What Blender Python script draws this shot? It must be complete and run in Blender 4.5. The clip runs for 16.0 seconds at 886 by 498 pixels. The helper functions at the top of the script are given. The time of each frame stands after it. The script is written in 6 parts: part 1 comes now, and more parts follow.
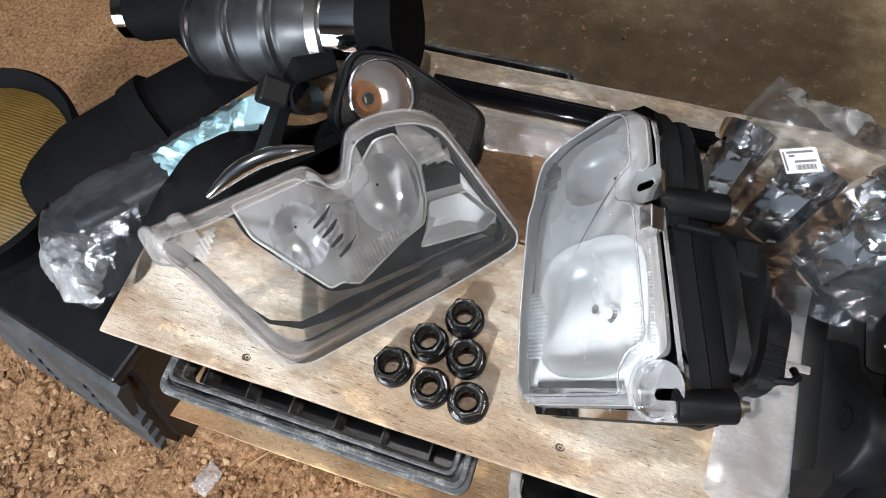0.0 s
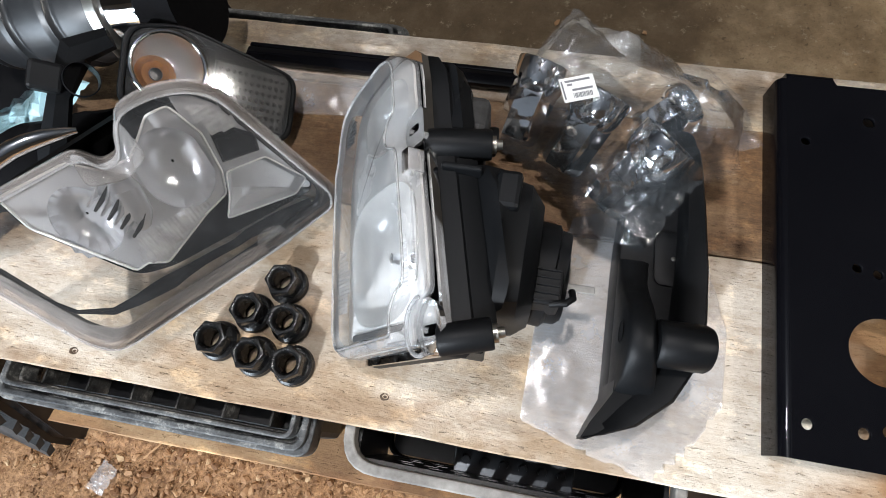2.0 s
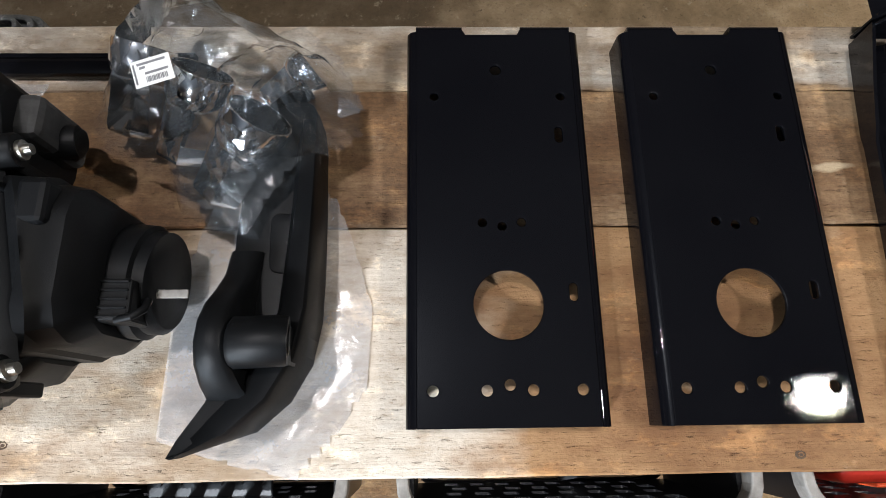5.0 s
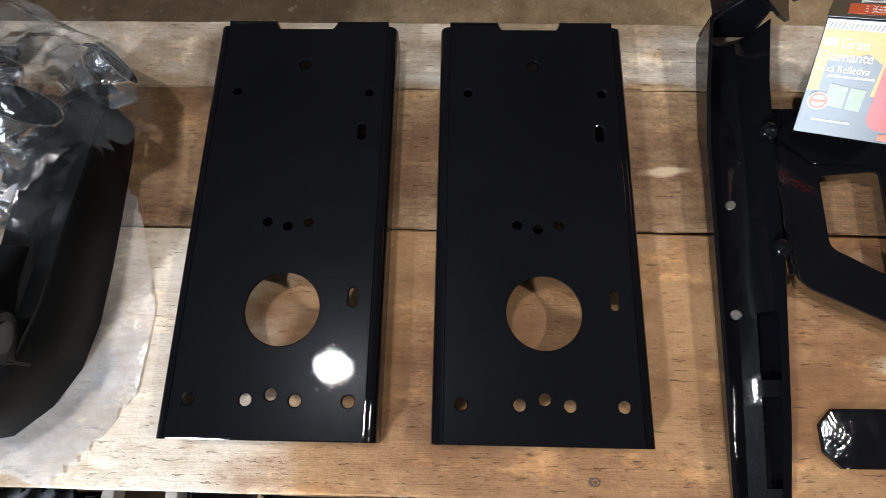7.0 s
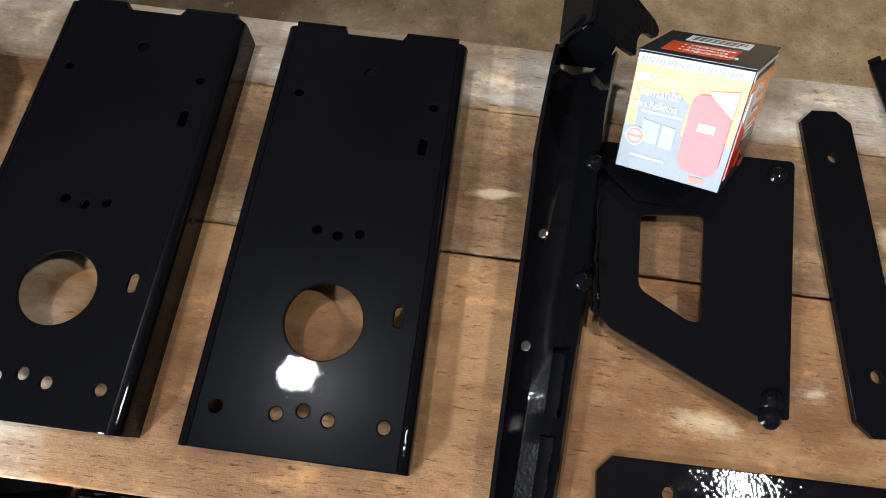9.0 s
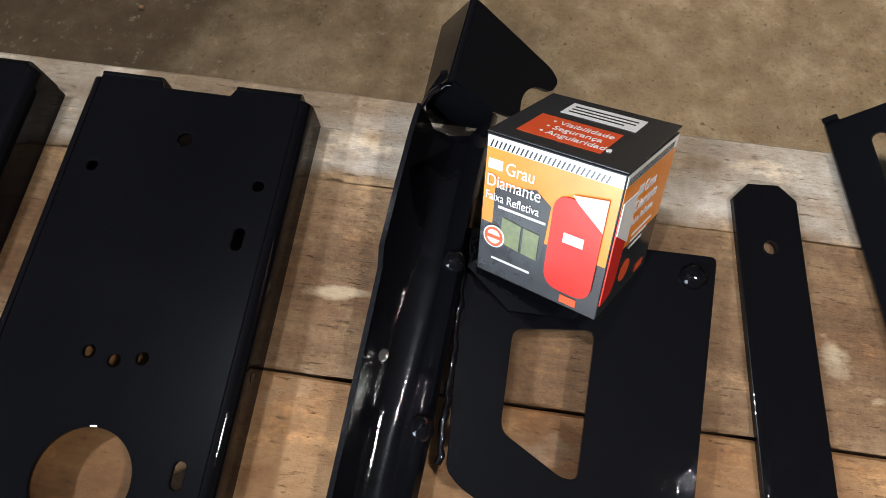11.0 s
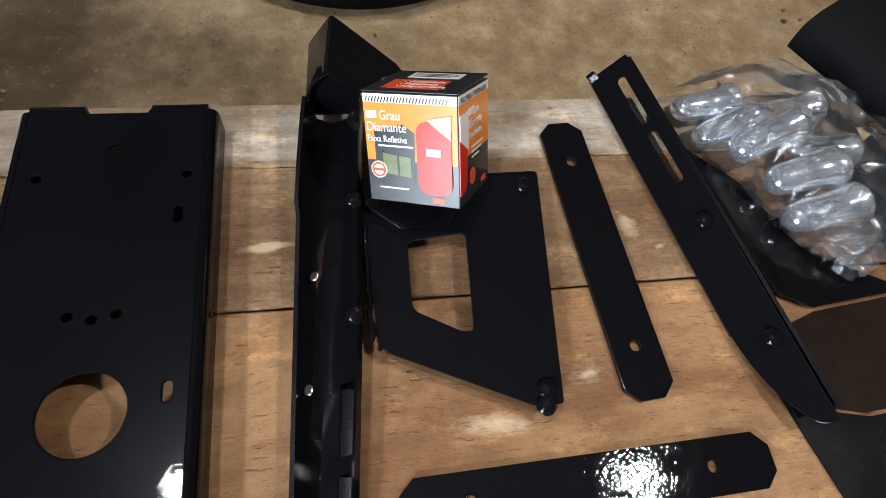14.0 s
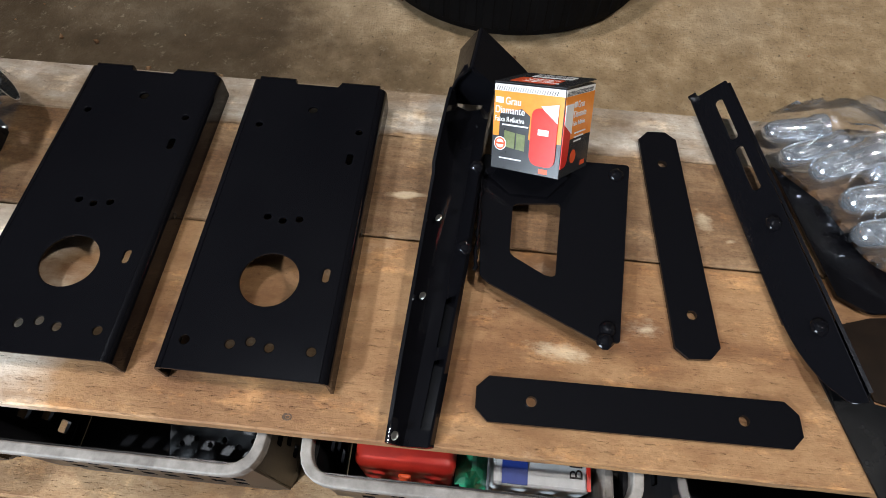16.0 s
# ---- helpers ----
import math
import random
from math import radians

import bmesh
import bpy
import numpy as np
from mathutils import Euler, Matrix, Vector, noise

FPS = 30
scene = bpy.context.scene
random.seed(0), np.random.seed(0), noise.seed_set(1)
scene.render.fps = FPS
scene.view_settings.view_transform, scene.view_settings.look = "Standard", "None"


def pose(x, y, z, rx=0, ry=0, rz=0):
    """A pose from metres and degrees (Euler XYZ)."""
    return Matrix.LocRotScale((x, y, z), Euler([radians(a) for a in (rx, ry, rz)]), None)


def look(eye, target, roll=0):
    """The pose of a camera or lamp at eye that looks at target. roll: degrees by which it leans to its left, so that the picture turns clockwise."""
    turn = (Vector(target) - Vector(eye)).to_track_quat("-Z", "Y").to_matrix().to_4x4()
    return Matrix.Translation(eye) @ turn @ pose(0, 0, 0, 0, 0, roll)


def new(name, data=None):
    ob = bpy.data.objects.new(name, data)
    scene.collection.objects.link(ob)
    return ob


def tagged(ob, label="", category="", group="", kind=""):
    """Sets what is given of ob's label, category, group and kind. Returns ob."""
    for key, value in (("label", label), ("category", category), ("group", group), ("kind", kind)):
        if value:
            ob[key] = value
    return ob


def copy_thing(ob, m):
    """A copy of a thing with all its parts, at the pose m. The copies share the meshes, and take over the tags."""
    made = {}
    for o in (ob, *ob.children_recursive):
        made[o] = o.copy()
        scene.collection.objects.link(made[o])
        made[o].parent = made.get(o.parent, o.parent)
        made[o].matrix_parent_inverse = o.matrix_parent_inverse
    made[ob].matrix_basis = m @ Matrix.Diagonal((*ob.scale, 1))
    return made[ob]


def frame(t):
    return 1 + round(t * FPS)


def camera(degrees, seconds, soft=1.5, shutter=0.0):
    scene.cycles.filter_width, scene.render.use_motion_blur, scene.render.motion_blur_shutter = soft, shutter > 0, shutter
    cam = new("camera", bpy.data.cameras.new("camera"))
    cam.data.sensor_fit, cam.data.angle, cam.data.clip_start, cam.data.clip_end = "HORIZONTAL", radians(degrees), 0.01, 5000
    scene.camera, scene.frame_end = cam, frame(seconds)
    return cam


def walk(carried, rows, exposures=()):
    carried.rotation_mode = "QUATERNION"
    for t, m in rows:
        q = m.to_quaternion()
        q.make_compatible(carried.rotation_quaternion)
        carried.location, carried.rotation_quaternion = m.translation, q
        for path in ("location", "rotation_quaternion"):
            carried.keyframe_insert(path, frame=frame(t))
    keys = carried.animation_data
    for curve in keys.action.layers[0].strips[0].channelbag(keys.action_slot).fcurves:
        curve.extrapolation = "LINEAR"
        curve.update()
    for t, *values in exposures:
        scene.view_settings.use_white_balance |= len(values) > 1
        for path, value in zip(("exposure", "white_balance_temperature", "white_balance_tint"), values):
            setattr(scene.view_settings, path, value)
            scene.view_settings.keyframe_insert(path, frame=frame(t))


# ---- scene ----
cam = camera(75.5, 16.0, 0.9)
PATH = [
    (0, (-0.04, 0.212, 1.056), (-0.408, 0.894, -0.788), -11.4),
    (0.5, (-0.005, 0.209, 1.06), (-0.379, 0.887, -0.785), -12.2),
    (1, (0.046, 0.212, 1.064), (-0.329, 0.872, -0.786), -13.7),
    (1.5, (0.093, 0.22, 1.05), (-0.234, 0.85, -0.82), -13.6),
    (2, (0.139, 0.238, 1.039), (-0.114, 0.859, -0.845), -12.6),
    (2.5, (0.182, 0.25, 1.03), (0.013, 0.872, -0.863), -10.0),
    (3, (0.233, 0.261, 1.018), (0.153, 0.858, -0.89), -6.3),
    (3.5, (0.28, 0.272, 1.005), (0.271, 0.842, -0.912), -2.2),
    (4, (0.328, 0.282, 1.001), (0.354, 0.849, -0.916), 1.5),
    (4.5, (0.379, 0.289, 0.999), (0.414, 0.846, -0.921), 2.9),
    (4.7, (0.402, 0.293, 0.997), (0.444, 0.844, -0.925), 3.7),
    (6.8, (0.649, 0.294, 0.958), (0.624, 0.911, -0.944), -1.7),
    (7, (0.672, 0.29, 0.956), (0.629, 0.901, -0.948), -3.0),
    (7.5, (0.724, 0.283, 0.952), (0.719, 0.909, -0.947), 0.6),
    (8, (0.767, 0.282, 0.948), (0.788, 0.938, -0.942), 3.9),
    (8.5, (0.821, 0.279, 0.939), (0.783, 0.96, -0.941), 2.8),
    (8.7, (0.84, 0.283, 0.938), (0.789, 0.968, -0.94), 2.7),
    (10.8, (0.982, 0.442, 0.867), (0.888, 1.061, -1.033), -0.5),
    (11, (0.994, 0.453, 0.857), (0.907, 1.092, -1.036), 0.2),
    (11.5, (1.027, 0.468, 0.846), (1.023, 1.136, -1.039), 3.4),
    (12, (1.051, 0.457, 0.859), (1.155, 1.172, -1.006), 6.6),
    (12.5, (1.047, 0.42, 0.884), (1.22, 1.17, -0.962), 7.2),
    (13, (1.028, 0.368, 0.908), (1.222, 1.134, -0.93), 6.9),
    (13.5, (1.004, 0.327, 0.928), (1.238, 1.136, -0.886), 10.0),
    (14, (0.977, 0.279, 0.947), (1.3, 1.138, -0.831), 14.9),
    (14.5, (0.947, 0.227, 0.961), (1.322, 1.101, -0.799), 16.8),
    (15, (0.939, 0.188, 0.988), (1.186, 1.098, -0.776), 11.1),
    (15.5, (0.955, 0.152, 1.016), (1.024, 1.089, -0.75), 5.7),
    (16, (0.976, 0.123, 1.046), (0.908, 1.089, -0.704), 1.8),
]
walk(cam, [(t, look(eye, target, roll)) for t, eye, target, roll in PATH])

# ---- world, lamps, exposure ----
world = bpy.data.worlds.new("world")
scene.world = world
world.use_nodes = True
wn = world.node_tree.nodes
sky = wn.new("ShaderNodeTexSky")
sky.sky_type, sky.sun_disc = "NISHITA", False
sky.sun_elevation, sky.sun_rotation = radians(40), radians(200)
world.node_tree.links.new(sky.outputs[0], wn["Background"].inputs[0])
wn["Background"].inputs[1].default_value = 0.1


def lamp(name, kind, power, colour, m, size=0.1, size_y=None):
    d = bpy.data.lights.new(name, kind)
    d.energy, d.color = power, colour
    if kind == "AREA":
        d.shape = "RECTANGLE" if size_y else "DISK"
        d.size = size
        if size_y:
            d.size_y = size_y
    else:
        d.shadow_soft_size = size
    ob = new(name, d)
    ob.matrix_world = m
    return ob


lamp("doorway_daylight", "AREA", 500, (0.73, 0.86, 1.0), look((-3.2, -4.9, 1.7), (0, 0.4, 0.4)), 3.4, 2.6)
lamp("work_lamp_light", "AREA", 78, (0.86, 0.92, 1.0), look((-0.52, -1.35, 2.0), (0.2, 0.5, 0.4)), 0.17)
lamp("pendant_bulb_light", "POINT", 320, (1.0, 0.955, 0.95), pose(-0.30, 0.78, 4.6), 0.036)
lamp("side_bulb_light", "POINT", 124, (1.0, 0.955, 0.91), pose(2.2, 0.35, 2.55), 0.05)
scene.view_settings.exposure = 0.0


# ---- materials ----
def material(name):
    m = bpy.data.materials.new(name)
    m.use_nodes = True
    n, l = m.node_tree.nodes, m.node_tree.links
    return m, n, l, n["Principled BSDF"]


def coords(n, l, scale=(1, 1, 1), own=False):
    src = n.new("ShaderNodeTexCoord") if own else n.new("ShaderNodeNewGeometry")
    mp = n.new("ShaderNodeMapping")
    mp.inputs["Scale"].default_value = scale
    l.new(src.outputs["Object" if own else "Position"], mp.inputs[0])
    return mp.outputs[0]


def noise_node(n, l, vec, scale, detail=5, rough=0.6):
    t = n.new("ShaderNodeTexNoise")
    t.inputs["Scale"].default_value, t.inputs["Detail"].default_value, t.inputs["Roughness"].default_value = scale, detail, rough
    l.new(vec, t.inputs[0])
    return t.outputs[0]


def ramp(n, l, fac, stops):
    r = n.new("ShaderNodeValToRGB")
    e = r.color_ramp.elements
    while len(e) < len(stops):
        e.new(0.5)
    for el, (p, c) in zip(e, stops):
        el.position = p
        el.color = (*c, 1) if len(c) == 3 else (c[0], c[0], c[0], 1)
    l.new(fac, r.inputs[0])
    return r.outputs[0]


def mix(n, l, fac, a, b, how="MIX"):
    m = n.new("ShaderNodeMix")
    m.data_type, m.blend_type = "RGBA", how
    for sock, v in ((m.inputs[0], fac), (m.inputs[6], a), (m.inputs[7], b)):
        if isinstance(v, (int, float)):
            sock.default_value = v
        elif isinstance(v, tuple):
            sock.default_value = (*v, 1)
        else:
            l.new(v, sock)
    return m.outputs[2]


def math_node(n, l, op, a, b=0.0, clamp=False):
    m = n.new("ShaderNodeMath")
    m.operation, m.use_clamp = op, clamp
    for sock, v in ((m.inputs[0], a), (m.inputs[1], b)):
        if isinstance(v, (int, float)):
            sock.default_value = v
        else:
            l.new(v, sock)
    return m.outputs[0]


def bump(n, l, bsdf, height, strength, dist):
    b = n.new("ShaderNodeBump")
    b.inputs["Strength"].default_value, b.inputs["Distance"].default_value = strength, dist
    l.new(height, b.inputs["Height"])
    l.new(b.outputs[0], bsdf.inputs["Normal"])


def surface(name, light, dark, scale, rough, metal=0.0, bumps=0.0, fine=None, rough_to=None, own=False, spec=0.5):
    """A plain worn surface: two colours mixed at two scales, uneven gloss, fine relief."""
    m, n, l, b = material(name)
    v = coords(n, l, own=own)
    big, small = noise_node(n, l, v, scale), noise_node(n, l, v, fine or scale * 9)
    f = math_node(n, l, "ADD", math_node(n, l, "MULTIPLY", big, 0.6), math_node(n, l, "MULTIPLY", small, 0.4))
    l.new(ramp(n, l, f, [(0.35, dark), (0.65, light)]), b.inputs["Base Color"])
    l.new(ramp(n, l, big, [(0.35, (rough,)), (0.7, (rough_to or rough,))]), b.inputs["Roughness"])
    b.inputs["Metallic"].default_value = metal
    b.inputs["Specular IOR Level"].default_value = spec
    if bumps:
        bump(n, l, b, small, 0.6, bumps)
    return m


def wood_material(name, pale, warm, dark, stain, chips=()):
    m, n, l, b = material(name)
    geo = n.new("ShaderNodeNewGeometry")
    grain = noise_node(n, l, coords(n, l, (4, 36, 30)), 1.0, 6, 0.7)
    fibre = noise_node(n, l, coords(n, l, (22, 420, 200)), 1.0, 4, 0.7)
    fuzz = noise_node(n, l, coords(n, l), 190, 4, 0.7)
    blot = noise_node(n, l, coords(n, l, (3.2, 6.5, 3)), 1.0, 5, 0.6)
    wood = ramp(n, l, grain, [(0.3, dark), (0.52, warm), (0.75, pale)])
    wood = mix(n, l, 0.20, wood, ramp(n, l, fibre, [(0.35, dark), (0.6, pale)]))
    saw = noise_node(n, l, coords(n, l, (120, 150, 140)), 1.0, 6, 0.8)
    wood = mix(n, l, 0.38, wood, ramp(n, l, saw, [(0.36, dark), (0.62, pale)]))
    mott = noise_node(n, l, coords(n, l, (22, 40, 30)), 1.0, 5, 0.7)
    wood = mix(n, l, ramp(n, l, mott, [(0.48, (0,)), (0.66, (0.55,))]), wood, mix(n, l, 1.0, wood, (0.66, 0.54, 0.42), "MULTIPLY"))
    if stain:
        sep = n.new("ShaderNodeSeparateXYZ")
        l.new(geo.outputs["Position"], sep.inputs[0])
        wob = math_node(n, l, "MULTIPLY", math_node(n, l, "SUBTRACT", blot, 0.5), stain[1])
        mask = math_node(n, l, "ADD", sep.outputs[stain[0]], wob)
        mask = math_node(n, l, "MULTIPLY", math_node(n, l, "SUBTRACT", mask, stain[2]), stain[3], True)
        wood = mix(n, l, mask, wood, mix(n, l, 1.0, wood, stain[4], "MULTIPLY"))
    wood = mix(n, l, ramp(n, l, blot, [(0.44, (0,)), (0.58, (0.9,))]), wood, mix(n, l, 1.0, wood, (0.55, 0.44, 0.32), "MULTIPLY"))
    speck = noise_node(n, l, coords(n, l, (55, 120, 90)), 1.0, 5, 0.75)
    wood = mix(n, l, ramp(n, l, speck, [(0.60, (0,)), (0.70, (0.7,))]), wood, mix(n, l, 1.0, wood, (0.42, 0.33, 0.25), "MULTIPLY"))
    wet = noise_node(n, l, coords(n, l, (2.6, 9.0, 5)), 1.0, 6, 0.62)
    wood = mix(n, l, ramp(n, l, wet, [(0.50, (0,)), (0.64, (0.6,))]), wood, mix(n, l, 1.0, wood, (0.55, 0.42, 0.31), "MULTIPLY"))
    worn = noise_node(n, l, coords(n, l, (9, 16, 10)), 1.0, 6, 0.7)
    wood = mix(n, l, ramp(n, l, worn, [(0.60, (0,)), (0.74, (0.55,))]), wood, mix(n, l, 0.5, wood, (0.62, 0.52, 0.38)))
    gouge = noise_node(n, l, coords(n, l, (13, 24, 20)), 1.0, 7, 0.75)
    wood = mix(n, l, ramp(n, l, gouge, [(0.54, (0,)), (0.64, (0.9,))]), wood, mix(n, l, 1.0, wood, (1.7, 1.66, 1.55), "MULTIPLY"))
    torn = noise_node(n, l, coords(n, l, (48, 300, 120)), 1.0, 5, 0.75)
    wood = mix(n, l, ramp(n, l, torn, [(0.58, (0,)), (0.70, (0.42,))]), wood, mix(n, l, 1.0, wood, (0.38, 0.28, 0.20), "MULTIPLY"))
    for chip in chips:
        mp = n.new("ShaderNodeMapping")
        mp.vector_type = "TEXTURE"
        mp.inputs["Location"].default_value = (chip[0], chip[1], 0.4)
        mp.inputs["Rotation"].default_value = (0, 0, chip[4])
        mp.inputs["Scale"].default_value = (chip[2], chip[3], 0.1)
        l.new(geo.outputs["Position"], mp.inputs[0])
        ln = n.new("ShaderNodeVectorMath")
        ln.operation = "LENGTH"
        l.new(mp.outputs[0], ln.inputs[0])
        rag = math_node(n, l, "ADD", ln.outputs["Value"], math_node(n, l, "MULTIPLY", math_node(n, l, "SUBTRACT", mott, 0.5), 2.4))
        wood = mix(n, l, ramp(n, l, rag, [(0.35, (0.5,)), (1.15, (0,))]), wood, (0.66, 0.54, 0.36))
    l.new(wood, b.inputs["Base Color"])
    b.inputs["Roughness"].default_value = 0.72
    h = math_node(n, l, "ADD", math_node(n, l, "MULTIPLY", fibre, 0.25), math_node(n, l, "MULTIPLY", fuzz, 0.4))
    h = math_node(n, l, "SUBTRACT", h, math_node(n, l, "MULTIPLY", ramp(n, l, torn, [(0.60, (0,)), (0.74, (1,))]), 0.6))
    bump(n, l, b, h, 0.9, 0.0024)
    return m


def clear_material(name, tint, haze, haze_colour, rough, ior, grain=0.0):
    """Thin clear plastic: light goes through, a clear-coat reflection, a little haze of scratches and dust."""
    m, n, l, b = material(name)
    n.remove(b)
    tr, gl, df, mx, mh, fr = (n.new("ShaderNode" + k) for k in ("BsdfTransparent", "BsdfGlossy", "BsdfDiffuse", "MixShader", "MixShader", "Fresnel"))
    v = coords(n, l)
    tr.inputs[0].default_value = (*tint, 1)
    df.inputs[0].default_value = (*haze_colour, 1)
    gl.inputs["Roughness"].default_value = rough
    fr.inputs[0].default_value = ior
    l.new(ramp(n, l, noise_node(n, l, v, 25, 6, 0.7), [(0.35, (haze * 0.7,)), (0.75, (min(1, haze * 1.5),))]), mh.inputs[0])
    l.new(tr.outputs[0], mh.inputs[1]), l.new(df.outputs[0], mh.inputs[2])
    l.new(fr.outputs[0], mx.inputs[0]), l.new(mh.outputs[0], mx.inputs[1]), l.new(gl.outputs[0], mx.inputs[2])
    if grain:
        bp = n.new("ShaderNodeBump")
        bp.inputs["Strength"].default_value, bp.inputs["Distance"].default_value = 0.7, grain
        l.new(noise_node(n, l, v, 55, 4), bp.inputs["Height"])
        for s in (gl, df, fr):
            l.new(bp.outputs[0], s.inputs["Normal"])
    l.new(mx.outputs[0], n["Material Output"].inputs[0])
    return m


PINE_FRONT = wood_material("pine_front", (0.68, 0.615, 0.53), (0.59, 0.515, 0.42), (0.43, 0.355, 0.27), (0, 0.45, 0.40, 9.0, (0.56, 0.36, 0.195)), ((1.099, 0.357, 0.042, 0.011, -0.15), (1.205, 0.395, 0.016, 0.006, 0.2)))
PINE_BACK = wood_material("pine_back", (0.40, 0.27, 0.15), (0.25, 0.152, 0.078), (0.10, 0.057, 0.028), None, ((1.292, 0.560, 0.014, 0.018, 0.3), (0.890, 0.558, 0.036, 0.006, 0.1), (1.326, 0.530, 0.010, 0.004, 0.0)))
PINE_SAP = wood_material("pine_sapwood", (0.62, 0.57, 0.50), (0.50, 0.455, 0.39), (0.30, 0.265, 0.215), (1, 0.14, 0.668, -70.0, (0.50, 0.36, 0.23)))
KNOT = surface("dark_knot", (0.10, 0.055, 0.025), (0.03, 0.016, 0.008), 120, 0.6)
PINE_LOW = wood_material("pine_low", (0.52, 0.36, 0.2), (0.42, 0.27, 0.14), (0.3, 0.18, 0.09), None)
PAINT = surface("gloss_black_paint", (0.004, 0.004, 0.005), (0.0025, 0.0025, 0.0035), 6, 0.016, bumps=0.00006, fine=330, rough_to=0.024, spec=0.27)


def wet_paint():
    """Brushed gloss paint: an orange-peel skin with single bumps that glint."""
    m, n, l, b = material("runny_black_paint")
    v = coords(n, l)
    peel, wave = noise_node(n, l, v, 400, 0.8, 0.4), noise_node(n, l, v, 45, 2, 0.5)
    b.inputs["Base Color"].default_value = (0.0035, 0.0035, 0.0045, 1)
    l.new(ramp(n, l, wave, [(0.35, (0.02,)), (0.7, (0.05,))]), b.inputs["Roughness"])
    b.inputs["Specular IOR Level"].default_value = 0.42
    h = math_node(n, l, "ADD", peel, math_node(n, l, "MULTIPLY", wave, 3.0))
    bump(n, l, b, h, 1.0, 0.00011)
    return m


PAINT_WET = wet_paint()
PLASTIC = surface("black_plastic", (0.007, 0.0073, 0.008), (0.0035, 0.004, 0.0045), 12, 0.40, bumps=0.0002, fine=700, rough_to=0.52, spec=0.15)
PLASTIC_DUSTY = surface("dusty_black_plastic", (0.055, 0.055, 0.055), (0.008, 0.009, 0.010), 14, 0.45, bumps=0.0004, fine=120, rough_to=0.65, spec=0.35)
CRATE_DARK = surface("dark_crate_plastic", (0.010, 0.010, 0.011), (0.004, 0.004, 0.005), 11, 0.34, bumps=0.0003, fine=90, spec=0.35)
CRATE_GREY = surface("pale_crate_plastic", (0.30, 0.285, 0.26), (0.11, 0.10, 0.09), 22, 0.6, bumps=0.0004, fine=90)
RUBBER = surface("black_rubber", (0.006, 0.006, 0.0065), (0.003, 0.003, 0.0035), 14, 0.7, bumps=0.0004, fine=150, rough_to=0.85, spec=0.06)
RUBBER_GREY = surface("worn_grey_rubber", (0.022, 0.023, 0.024), (0.008, 0.008, 0.009), 9, 0.28, bumps=0.0004, fine=90, rough_to=0.42)
NUT_BLACK = surface("black_oxide_steel", (0.010, 0.0095, 0.0095), (0.005, 0.005, 0.005), 30, 0.22, bumps=0.0002, fine=500, rough_to=0.34, own=True)
CHROME = surface("chrome", (0.95, 0.96, 0.98), (0.86, 0.88, 0.91), 14, 0.04, 1.0, bumps=0.0003, fine=26, rough_to=0.10)
REFLECTOR = surface("reflector_coating", (0.98, 0.97, 0.95), (0.92, 0.91, 0.89), 16, 0.20, 0.22, bumps=0.0002, fine=60, rough_to=0.30)
REFLECTOR_OLD = surface("dulled_reflector", (0.95, 0.96, 0.98), (0.80, 0.81, 0.83), 14, 0.10, 0.55, bumps=0.0026, fine=48, rough_to=0.18)
STEEL = surface("zinc_steel", (0.6, 0.58, 0.52), (0.42, 0.4, 0.36), 30, 0.3, 1.0)
SLATE = surface("dark_steel_sheet", (0.005, 0.0052, 0.006), (0.0025, 0.003, 0.0035), 7, 0.16, bumps=0.0003, fine=90, rough_to=0.34, spec=0.2)
BROWN_BOARD = surface("brown_board", (0.016, 0.009, 0.005), (0.006, 0.0035, 0.0022), 5, 0.45, bumps=0.0004, spec=0.08)
RUST = surface("rusty_socket", (0.80, 0.32, 0.03), (0.34, 0.10, 0.012), 70, 0.5, bumps=0.0006)
PRISM_DARK = surface("dark_prism_plastic", (0.03, 0.03, 0.03), (0.01, 0.01, 0.01), 60, 0.34, 0.0, rough_to=0.5, spec=0.2)
FROST = clear_material("frosted_lens_wall", (0.98, 0.98, 0.98), 0.17, (0.98, 0.98, 0.98), 0.06, 1.45)
AMBER = surface("amber_filter_element", (0.15, 0.095, 0.022), (0.09, 0.052, 0.012), 10, 0.35, bumps=0.0003)
TEAL = surface("teal_tape", (0.45, 0.68, 0.74), (0.30, 0.52, 0.58), 20, 0.35, bumps=0.0005)
WHITE_CARD = surface("white_print", (0.82, 0.82, 0.8), (0.76, 0.76, 0.74), 20, 0.20, rough_to=0.26, spec=0.75)
BLACK_CARD = surface("black_print", (0.03, 0.032, 0.034), (0.02, 0.02, 0.022), 14, 0.20, rough_to=0.26, spec=0.75)
ORANGE_CARD = surface("orange_print", (0.85, 0.30, 0.045), (0.75, 0.22, 0.03), 9, 0.20, rough_to=0.26, spec=0.5)
RED_CARD = surface("red_print", (0.68, 0.035, 0.02), (0.55, 0.02, 0.015), 12, 0.20, rough_to=0.26, spec=0.5)
ORANGE_RED_CARD = surface("vermilion_print", (0.72, 0.10, 0.03), (0.66, 0.08, 0.025), 12, 0.20, rough_to=0.26, spec=0.5)
GREEN_CARD = surface("olive_print", (0.16, 0.19, 0.07), (0.09, 0.11, 0.04), 30, 0.20, rough_to=0.26, spec=0.75)
RED_PLASTIC = surface("red_plastic", (0.5, 0.035, 0.02), (0.38, 0.02, 0.015), 8, 0.3)
GREEN_FILM = surface("green_plastic_film", (0.02, 0.20, 0.10), (0.01, 0.12, 0.06), 18, 0.25)
BLUE_PAINT = surface("blue_paint", (0.02, 0.05, 0.28), (0.015, 0.035, 0.2), 14, 0.35)
